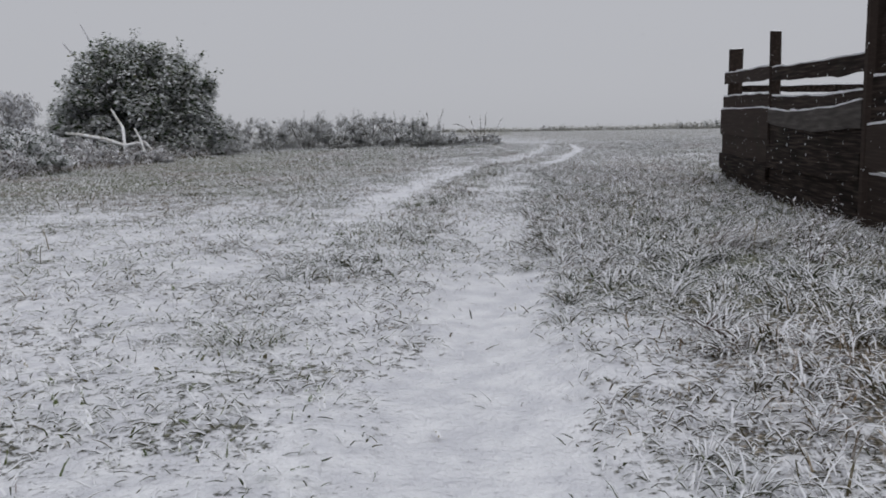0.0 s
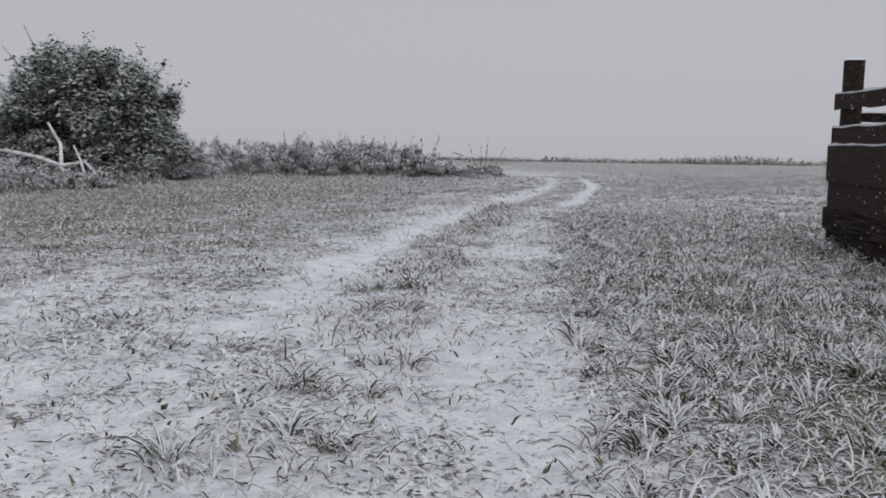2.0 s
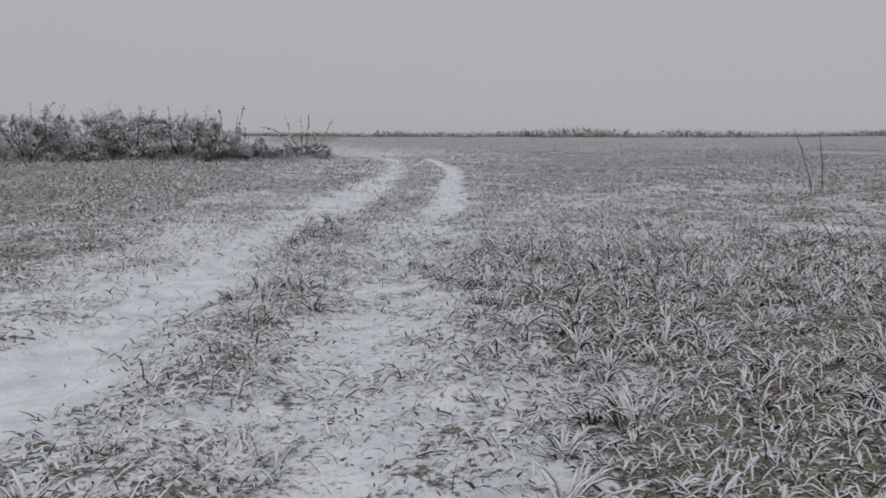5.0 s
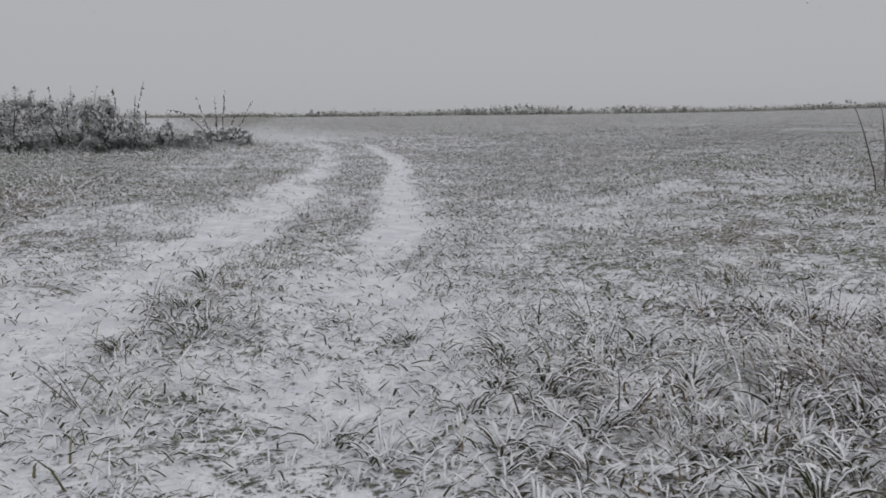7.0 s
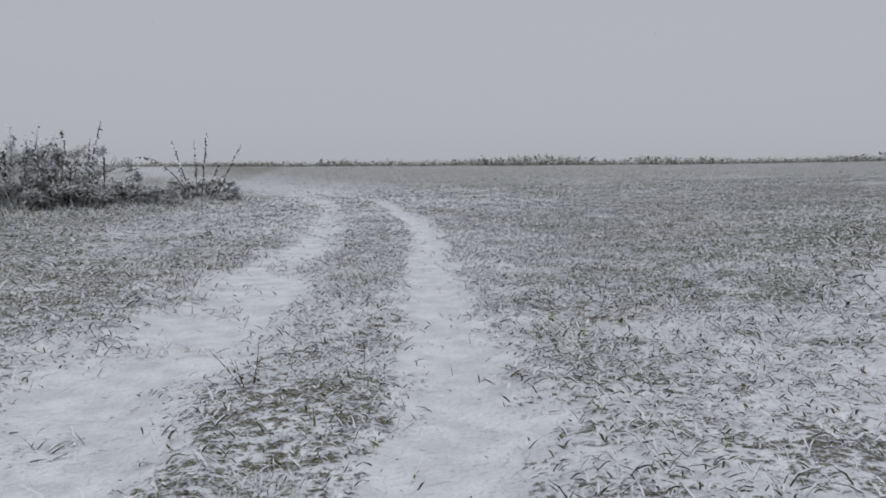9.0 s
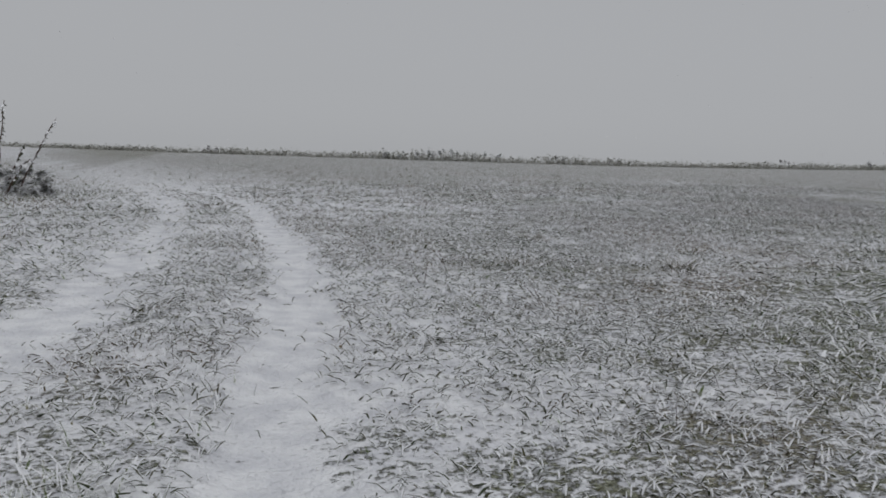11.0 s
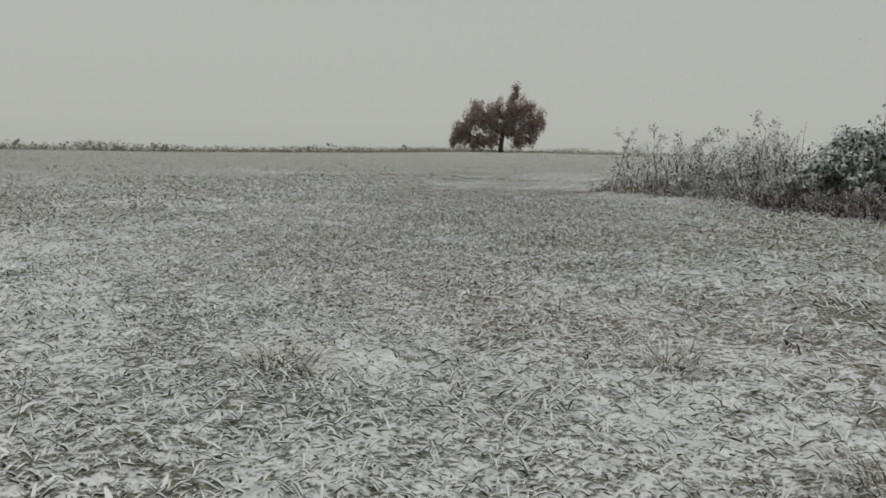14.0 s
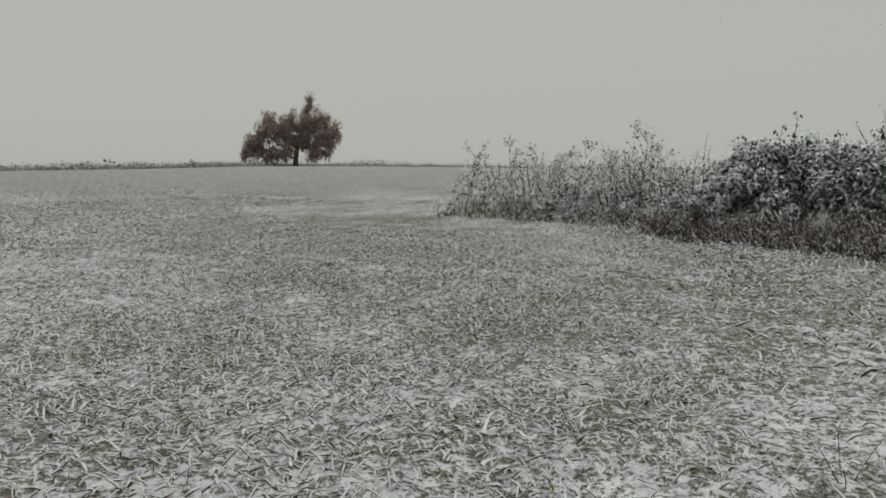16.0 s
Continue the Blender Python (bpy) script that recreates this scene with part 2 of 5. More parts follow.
# ---------------------------------------------------------------- materials
def material(name, rough=0.8):
    m = bpy.data.materials.new(name)
    m.use_nodes = True
    b = m.node_tree.nodes["Principled BSDF"]
    b.inputs["Roughness"].default_value = rough
    b.inputs["Specular IOR Level"].default_value = 0.25
    return m, m.node_tree, b


def node(t, kind, **kw):
    n = t.nodes.new(kind)
    for k, v in kw.items():
        n.inputs[k.replace("_", " ")].default_value = v
    return n


def ramp(t, src, stops):
    r = t.nodes.new("ShaderNodeValToRGB")
    e = r.color_ramp.elements
    e[0].position, e[0].color = stops[0][0], (*stops[0][1], 1)
    e[1].position, e[1].color = stops[-1][0], (*stops[-1][1], 1)
    for p, c in stops[1:-1]:
        e.new(p).color = (*c, 1)
    t.links.new(src, r.inputs[0])
    return r.outputs[0]


def mapped(t, src, a, b, c=0.0, d=1.0):
    m = t.nodes.new("ShaderNodeMapRange")
    m.interpolation_type = "SMOOTHSTEP"
    for i, v in enumerate((a, b, c, d)):
        m.inputs[i + 1].default_value = v
    t.links.new(src, m.inputs[0])
    return m.outputs[0]


def math_node(t, op, a, b):
    m = t.nodes.new("ShaderNodeMath")
    m.operation = op
    for i, v in enumerate((a, b)):
        if isinstance(v, (int, float)):
            m.inputs[i].default_value = v
        else:
            t.links.new(v, m.inputs[i])
    return m.outputs[0]


def mix(t, fac, a, b):
    m = t.nodes.new("ShaderNodeMixRGB")
    for i, v in enumerate((fac, a, b)):
        if isinstance(v, tuple):
            m.inputs[i].default_value = (*v, 1)
        elif isinstance(v, (int, float)):
            m.inputs[i].default_value = v
        else:
            t.links.new(v, m.inputs[i])
    return m.outputs[0]


def noise_tex(t, scale, detail=3.0, stretch=None, kind="Object"):
    co = t.nodes.new("ShaderNodeTexCoord")
    src = co.outputs[kind]
    if stretch:
        mp = t.nodes.new("ShaderNodeMapping")
        mp.inputs["Scale"].default_value = stretch
        t.links.new(src, mp.inputs[0])
        src = mp.outputs[0]
    n = node(t, "ShaderNodeTexNoise", Scale=scale, Detail=detail)
    t.links.new(src, n.inputs["Vector"])
    return n.outputs["Fac"]


def bump(t, b, src, strength, distance):
    n = node(t, "ShaderNodeBump", Strength=strength, Distance=distance)
    t.links.new(src, n.inputs["Height"])
    t.links.new(n.outputs[0], b.inputs["Normal"])


SNOW = (0.80, 0.81, 0.845)


def tinted(t, col, amount=1.0):
    """Plots of greener and of redder growth, a few metres across."""
    hue = ramp(t, noise_tex(t, 0.45, 3.0), [(0.36, (1.2, 0.94, 0.8)), (0.46, (1.04, 1.0, 0.84)), (0.53, (0.97, 1.05, 0.8)), (0.66, (0.9, 1.07, 0.8))])
    m = t.nodes.new("ShaderNodeMixRGB")
    m.blend_type = "MULTIPLY"
    m.inputs[0].default_value = amount
    t.links.new(col, m.inputs[1])
    t.links.new(hue, m.inputs[2])
    return m.outputs[0]


def plant_material(name, stops, snow_from, snow_to, flecks=30.0, seed_mix=0.25, through_light=0.0, tint=0.0, ragged=None):
    """Blades, leaves or stalks of mixed colour, with snow lying on what faces up."""
    m, t, b = material(name, 0.75)
    g = t.nodes.new("ShaderNodeNewGeometry")
    col = ramp(t, g.outputs["Random Per Island"], stops)
    col = mix(t, mapped(t, noise_tex(t, 7.0), 0.35, 0.7, 0.0, 0.5), col, (0.09, 0.085, 0.075))
    if tint:
        col = tinted(t, col, tint)
    sep = t.nodes.new("ShaderNodeSeparateXYZ")
    t.links.new(g.outputs["Normal"], sep.inputs[0])
    up = sep.outputs["Z"]
    jit = math_node(t, "MULTIPLY", math_node(t, "SUBTRACT", noise_tex(t, flecks, 2.0), 0.5), ragged or (1.3 if flecks < 50 else 2.4))
    isl = math_node(t, "MULTIPLY", math_node(t, "SUBTRACT", g.outputs["Random Per Island"], 0.5), seed_mix)
    f = mapped(t, math_node(t, "ADD", math_node(t, "ADD", up, jit), isl), snow_from, snow_to)
    skin = mix(t, f, col, SNOW)
    t.links.new(skin, b.inputs["Base Color"])
    if through_light:
        tr, ms = t.nodes.new("ShaderNodeBsdfTranslucent"), t.nodes.new("ShaderNodeMixShader")
        t.links.new(skin, tr.inputs[0])
        ms.inputs[0].default_value = through_light
        t.links.new(b.outputs[0], ms.inputs[1])
        t.links.new(tr.outputs[0], ms.inputs[2])
        t.links.new(ms.outputs[0], t.nodes["Material Output"].inputs[0])
    return m


M_GRASS = plant_material("frosted_grass", [(0, (0.07, 0.085, 0.035)), (0.3, (0.1, 0.145, 0.05)), (0.55, (0.21, 0.165, 0.09)), (0.8, (0.085, 0.125, 0.045)), (1, (0.3, 0.23, 0.14))], 0.3, 0.95, flecks=75.0, seed_mix=0.8, tint=0.8)
M_CAPPED = plant_material("snow_capped_grass", [(0, (0.045, 0.05, 0.03)), (0.3, (0.07, 0.088, 0.045)), (0.6, (0.13, 0.108, 0.07)), (0.8, (0.058, 0.074, 0.038)), (1, (0.19, 0.15, 0.105))], -0.1, 0.35, flecks=60.0, seed_mix=0.5, tint=0.9, ragged=1.2)
# dark tones lifted to paint in the low contrast of haze, under real snow
M_SOFT = plant_material("frosted_hazed_field_grass", [(0, (0.13, 0.16, 0.08)), (0.3, (0.17, 0.215, 0.1)), (0.55, (0.27, 0.22, 0.13)), (0.8, (0.15, 0.19, 0.09)), (1, (0.34, 0.27, 0.17))], 0.1, 1.0, seed_mix=0.5, tint=0.9)
M_STRAW = plant_material("snowy_straw", [(0, (0.08, 0.065, 0.04)), (0.4, (0.21, 0.165, 0.095)), (0.7, (0.1, 0.105, 0.05)), (1, (0.33, 0.25, 0.15))], 0.42, 1.05, seed_mix=0.8, tint=0.7)
M_WEED = plant_material("frosted_weeds", [(0, (0.055, 0.04, 0.03)), (0.5, (0.16, 0.11, 0.08)), (0.8, (0.11, 0.07, 0.055)), (1, (0.24, 0.18, 0.13))], 0.1, 0.75, flecks=18.0, seed_mix=0.6)
M_LEAF = plant_material("snowy_green_leaves", [(0, (0.05, 0.082, 0.04)), (0.4, (0.08, 0.128, 0.058)), (0.7, (0.115, 0.155, 0.075)), (1, (0.2, 0.21, 0.1))], -0.45, 0.3, flecks=6.0, seed_mix=1.0, ragged=1.9, through_light=0.45)
M_LEAF_DULL = plant_material("snowy_dull_leaves", [(0, (0.03, 0.06, 0.025)), (0.5, (0.055, 0.105, 0.045)), (0.8, (0.075, 0.125, 0.055)), (1, (0.12, 0.14, 0.055))], -0.2, 0.25, flecks=22.0, seed_mix=0.9)
# leaf base paled well past brown, so distance haze sits in the colour
M_BROWN_HAZE = plant_material("hazed_autumn_leaves", [(0, (0.45, 0.35, 0.29)), (0.5, (0.52, 0.4, 0.35)), (0.8, (0.55, 0.45, 0.4)), (1, (0.48, 0.41, 0.31))], 0.35, 1.5, flecks=2.0, seed_mix=0.4, through_light=0.68)
M_RIME = plant_material("snow_covered_scrub", [(0, (0.075, 0.08, 0.05)), (0.5, (0.15, 0.16, 0.105)), (0.8, (0.1, 0.125, 0.075)), (1, (0.23, 0.21, 0.15))], -0.25, 0.45, flecks=14.0, seed_mix=0.6)
# hoar frost, with the paleness of hazy air added to the base tones
M_HOAR_HAZE = plant_material("hoar_hazed_weeds", [(0, (0.22, 0.225, 0.19)), (0.5, (0.32, 0.32, 0.28)), (0.8, (0.27, 0.285, 0.23)), (1, (0.42, 0.4, 0.35))], -0.5, 0.5, flecks=12.0, seed_mix=0.7, through_light=0.35)
# greys raised to put distance haze into the hedge's own colour
M_HEDGE_HAZE = plant_material("hazed_hedge_weeds", [(0, (0.27, 0.275, 0.24)), (0.5, (0.38, 0.385, 0.345)), (1, (0.48, 0.47, 0.43))], 0.75, 1.6, flecks=3.0, seed_mix=0.5, through_light=0.3)
# base near sky grey: haze painted in along with the frost
M_FROST_HAZE = plant_material("frosted_hazed_twigs", [(0, (0.4, 0.39, 0.38)), (0.5, (0.5, 0.49, 0.48)), (1, (0.56, 0.55, 0.54))], -0.7, 0.6, flecks=2.0, seed_mix=0.6, through_light=0.45)
M_STALK = plant_material("dark_dry_stalks", [(0, (0.036, 0.02, 0.015)), (0.6, (0.085, 0.045, 0.034)), (1, (0.17, 0.1, 0.075))], 0.45, 1.0, flecks=25.0)

M_SNOW, t_, b_ = material("fresh_snow", 0.65)
t_.links.new(mix(t_, noise_tex(t_, 14.0), (0.74, 0.75, 0.79), (0.84, 0.85, 0.87)), b_.inputs["Base Color"])
bump(t_, b_, noise_tex(t_, 60.0, 4.0), 0.35, 0.01)

M_GROUND, t_, b_ = material("snowy_field", 0.85)
at_ = t_.nodes.new("ShaderNodeAttribute")
at_.attribute_name = "cover"
cov = at_.outputs["Fac"]
n1 = noise_tex(t_, 13.0, 3.0)
n2 = noise_tex(t_, 38.0, 3.0)
n3 = noise_tex(t_, 2.3, 3.0)
mixn = math_node(t_, "ADD", math_node(t_, "MULTIPLY", n1, 0.45), math_node(t_, "MULTIPLY", n2, 0.55))
n4 = noise_tex(t_, 95.0, 2.0)
mixn = math_node(t_, "ADD", math_node(t_, "MULTIPLY", math_node(t_, "SUBTRACT", mixn, 0.5), 1.5), math_node(t_, "MULTIPLY", n4, 0.5))
mixn = math_node(t_, "ADD", math_node(t_, "ADD", mixn, 0.25), math_node(t_, "MULTIPLY", math_node(t_, "SUBTRACT", n3, 0.5), 0.2))
gap = math_node(t_, "SUBTRACT", math_node(t_, "ADD", math_node(t_, "MULTIPLY", cov, 0.6), mixn), 0.775)
fac = mapped(t_, gap, -0.15, 0.05)
# haze put into the colour: mottling fades to an even tone off the track
ev_ = t_.nodes.new("ShaderNodeAttribute")
ev_.attribute_name = "even"
calm = math_node(t_, "ADD", math_node(t_, "MULTIPLY", math_node(t_, "SUBTRACT", mixn, 0.5), 1.6), mapped(t_, cov, 0.1, 0.75, 0.25, 0.75))
keep_ = math_node(t_, "MULTIPLY", ev_.outputs["Fac"], 0.6)
fac = math_node(t_, "ADD", math_node(t_, "MULTIPLY", fac, math_node(t_, "SUBTRACT", 1.0, keep_)), math_node(t_, "MULTIPLY", calm, keep_))
soil = tinted(t_, ramp(t_, noise_tex(t_, 70.0, 5.0), [(0.34, (0.04, 0.042, 0.03)), (0.44, (0.14, 0.135, 0.1)), (0.52, (0.19, 0.19, 0.155)), (0.62, (0.42, 0.41, 0.38))]), 0.5)
snow_c = mix(t_, mapped(t_, noise_tex(t_, 6.0, 4.0), 0.3, 0.7), (0.66, 0.67, 0.715), (0.83, 0.84, 0.87))
t_.links.new(mix(t_, fac, soil, snow_c), b_.inputs["Base Color"])
bump(t_, b_, math_node(t_, "ADD", math_node(t_, "ADD", n2, n1), fac), 0.9, 0.03)

M_WOOD, t_, b_ = material("dark_wet_boards", 0.8)
b_.inputs["Specular IOR Level"].default_value = 0.06
oi = t_.nodes.new("ShaderNodeObjectInfo")
grain = noise_tex(t_, 3.4, 8.0, (7.0, 0.6, 12.0))
tone = ramp(t_, grain, [(0.33, (0.007, 0.005, 0.0045)), (0.5, (0.022, 0.016, 0.0135)), (0.66, (0.06, 0.046, 0.039))])
tone = mix(t_, mapped(t_, oi.outputs["Random"], 0.15, 0.9, 0.0, 0.8), tone, (0.05, 0.038, 0.033))
tone = mix(t_, mapped(t_, noise_tex(t_, 2.0, 3.0), 0.55, 0.75, 0.0, 0.4), tone, (0.03, 0.032, 0.024))
tone = mix(t_, mapped(t_, noise_tex(t_, 17.0, 2.0), 0.70, 0.735, 0.0, 0.85), tone, SNOW)
t_.links.new(tone, b_.inputs["Base Color"])
bump(t_, b_, grain, 0.6, 0.012)

M_PALE, t_, b_ = material("pale_grey_boards", 0.75)
grain = noise_tex(t_, 3.0, 8.0, (6.0, 1.0, 9.0))
t_.links.new(ramp(t_, grain, [(0.25, (0.022, 0.018, 0.016)), (0.5, (0.055, 0.047, 0.042)), (0.75, (0.1, 0.09, 0.083))]), b_.inputs["Base Color"])
bump(t_, b_, grain, 0.6, 0.012)

M_BARK, t_, b_ = material("grey_bark", 0.85)
bk = noise_tex(t_, 6.0, 6.0, (5.0, 5.0, 1.0))
t_.links.new(ramp(t_, bk, [(0.3, (0.03, 0.026, 0.022)), (0.6, (0.085, 0.075, 0.065)), (0.8, (0.14, 0.125, 0.11))]), b_.inputs["Base Color"])
bump(t_, b_, bk, 0.6, 0.02)

M_DEAD, t_, b_ = material("peeled_dead_wood", 0.75)
dn = noise_tex(t_, 5.0, 5.0)
t_.links.new(ramp(t_, dn, [(0.3, (0.42, 0.4, 0.37)), (0.45, (0.66, 0.65, 0.64)), (0.6, (0.80, 0.81, 0.83))]), b_.inputs["Base Color"])
bump(t_, b_, dn, 0.4, 0.01)

# ---------------------------------------------------------------- ground
def axis(lo, hi, step, far):
    core = np.arange(lo, hi + step / 2, step)
    out, g, d = [], step, 0.0
    while d < far:
        g *= 1.16
        d += g
        out.append(d)
    out = np.array(out)
    return np.concatenate([lo - out[::-1], core, hi + out])


gx, gy = axis(-4.0, 14.0, 0.15, 3200), axis(1.0, 41.0, 0.15, 3200)
X, Y = np.meshgrid(gx, gy)
Z = height(X, Y)
nx, ny = len(gx), len(gy)
idx = np.arange(nx * ny).reshape(ny, nx)
quads = np.stack([idx[:-1, :-1], idx[:-1, 1:], idx[1:, 1:], idx[1:, :-1]], -1).reshape(-1, 4)
tris = np.concatenate([quads[:, [0, 1, 2]], quads[:, [0, 2, 3]]])
gm = tri_mesh("ground", np.stack([X.ravel(), Y.ravel(), Z.ravel()], 1), tris, M_GROUND, flat=False)
cover = gm.attributes.new("cover", "FLOAT", "POINT")
cover.data.foreach_set("value", snowiness(X.ravel(), Y.ravel()).astype(np.float32))
even = gm.attributes.new("even", "FLOAT", "POINT")
even.data.foreach_set("value", smooth(5, 18, line_distance(X.ravel(), Y.ravel(), TRACK)).astype(np.float32))
ground = tagged(new("ground", gm), "flat field of snow-dusted grass with two wheel ruts", "ground", kind="structure")

# ---------------------------------------------------------------- grass
rng = np.random.default_rng(7)


def scatter(n, x0, x1, y0, y1):
    return rng.uniform(x0, x1, n), rng.uniform(y0, y1, n)


def grass_layer(name, count, box, near, keep, length, radius, segs, mat, label, th=(0.1, 1.0), flop=(0.6, 2.0), kind_seed=0, clump=0.0, lift=0.0, capped=False):
    """A layer of blades, thinned by near(distance from the track) and keep(x, y), with lengths varying by patch."""
    x, y = scatter(count, *box)
    if clump:
        n = max(1, count // 9)
        cx, cy = scatter(n, *box)
        pick = rng.integers(0, n, count)
        x, y = cx[pick] + rng.normal(0, clump, count), cy[pick] + rng.normal(0, clump, count)
    luck = rng.uniform(0, 1, len(x))
    if near:
        k = luck < near(line_distance(x, y, TRACK))
        x, y = x[k], y[k]
        luck = rng.uniform(0, 1, len(x))
    k = luck < keep(x, y)
    x, y = x[k], y[k]
    n = len(x)
    patch = 0.6 + 0.8 * vnoise(x, y, 0.5, 31 + kind_seed)
    L = rng.uniform(*length, n) * patch
    phi = rng.uniform(0, 2 * np.pi, n)
    th0 = rng.uniform(*th, n)
    th0 = np.minimum(th0 + 0.14 * smooth(26, 30, y), 1.45)
    th1 = th0 + rng.uniform(*flop, n)
    base = np.stack([x, y, height(x, y) - 0.006 + rng.uniform(0, lift, n)], 1)
    if capped:
        chunk = capped_blades(base, phi, th0, th1, L, rng.uniform(*radius, n), rng.uniform(1.0, 2.2, n), rng.uniform(-0.5, 0.5, n))
    else:
        chunk = strands(base, phi, th0, th1, L, rng.uniform(*radius, n), segs, 2, 0.35, rng.uniform(-0.5, 0.5, n))
    ob = new(name, tri_mesh(name, *chunk, mat))
    return tagged(ob, label, "grass", kind="stuff")


def field_keep(x, y):
    s = snowiness(x, y)
    return (1 - (0.74 + 0.24 * smooth(19.5, 22, y) + 0.38 * (1 - smooth(4, 6, y)) + 0.36 * (1 - smooth(0.0, 0.6, x))).clip(0, 0.98) * rut_mask(x, y)) * (0.2 + 0.9 * thatch(x, y)) * (0.45 + 0.55 * (1 - s))


grass_layer("near_grass", 260000, (-5, 17, 1.0, 44), lambda d: 1 - smooth(1.4, 4.2, d), field_keep, (0.02, 0.085), (0.0018, 0.0052), 2, M_GRASS,
            "short drooping grass laden with snow", (0.55, 1.35), (0.3, 1.2), lift=0.02)
grass_layer("mid_grass", 380000, (-13, 26, 2.0, 54), lambda d: smooth(1.2, 4.0, d) * (1 - smooth(7, 15, d)), field_keep, (0.035, 0.085), (0.0035, 0.0075), 1, M_SOFT,
            "drooping field grass white with snow", (0.8, 1.4), (0.1, 0.4), 1, lift=0.025)


def herb_keep(x, y):
    return field_keep(x, y) * smooth(0.45, 0.7, vnoise(x, y, 1.4, 51)) * smooth(0.3, 0.6, vnoise(x, y, 0.35, 52))


grass_layer("broad_leaves", 200000, (-4, 16, 1.0, 42), lambda d: 1 - smooth(1.5, 4.0, d), herb_keep, (0.035, 0.07), (0.005, 0.011), 2, M_GRASS,
            "low broad leaves capped with snow", (0.7, 1.2), (0.4, 1.1), 5, lift=0.035)


def capped_keep(x, y):
    """Bent leaves under snow: in loose colonies along the track, and all over the open grass past its bend."""
    open_ = smooth(20.5, 26, y)
    colony = smooth(0.3, 0.62, 0.6 * vnoise(x, y, 0.45, 61) + 0.4 * vnoise(x, y, 1.6, 62))
    verge = 0.5 * smooth(0.0, 0.6, x - 1.32 - 0.45 * (1 - smooth(3, 6, y))) * (1 - smooth(17.5, 20.5, y))
    right = smooth(0.0, 0.6, x) * smooth(4, 6, y) * (1 - smooth(19.5, 22, y))
    return (1 - (0.97 - (0.28 + 0.4 * smooth(16.5, 18, y)) * right) * rut_mask(x, y)) * np.clip(0.17 + 0.45 * colony + 0.38 * open_ + verge, 0, 1)


grass_layer("bent_grass", 640000, (-3, 17, 1.0, 43), lambda d: 1 - smooth(0.8, 3.8, d), capped_keep, (0.022, 0.078), (0.002, 0.0054), 2, M_CAPPED,
            "bent grass leaves carrying ridges of fresh snow", (0.5, 1.35), (0.3, 1.3), 6, lift=0.035, capped=True)
grass_layer("bent_field_grass", 105000, (-6, 24, 12, 50), lambda d: smooth(2.2, 4.0, d) * (1 - smooth(6, 11, d)), lambda x, y: capped_keep(x, y) * (0.3 + 0.7 * smooth(18, 24, y)), (0.05, 0.12), (0.005, 0.0095), 2, M_CAPPED,
            "bent snow-laden grass farther out in the field", (0.5, 1.35), (0.3, 1.2), 7, lift=0.03, capped=True)
grass_layer("far_grass", 60000, (-30, 42, 6, 75), lambda d: smooth(7, 13, d) * (1 - smooth(16, 32, d)), field_keep, (0.07, 0.15), (0.007, 0.014), 1, M_SOFT,
            "snow-dusted grass out in the field", (0.8, 1.4), (0.2, 0.8), 2)


def tuft_keep(x, y):
    # rough tall grass on the fence side of the track, and patches in the middle
    side = smooth(0.0, 1.0, x - 1.55 - 0.35 * (1 - smooth(3, 6, y))) * (1 - smooth(6.0, 8.5, x)) * (1 - smooth(17.0, 19.2, y)) * smooth(1.0, 3.0, y)
    mid = 0.5 * (1 - smooth(0.2, 0.5, np.abs(x - 0.32 - 0.02 * y))) * smooth(5, 8, y) * (1 - smooth(26, 30, y))
    left = 0.12 * (1 - smooth(-3.0, -1.0, x)) * (1 - smooth(24, 28, y))
    p = vnoise(x, y, 1.3, 41) * vnoise(x, y, 0.45, 42) + 0.06 * smooth(15, 18, y)
    return np.clip((side + mid + left) * smooth(0.07, 0.3, p), 0, 1) * (1 - 0.95 * rut_mask(x, y))


grass_layer("tall_grass", 190000, (-6, 9, 1.0, 30), None, tuft_keep, (0.07, 0.22), (0.0025, 0.005), 2, M_STRAW, "rough tufts of tall straw-coloured grass with snow", (0.5, 1.3), (0.7, 1.7), 3, 0.06)


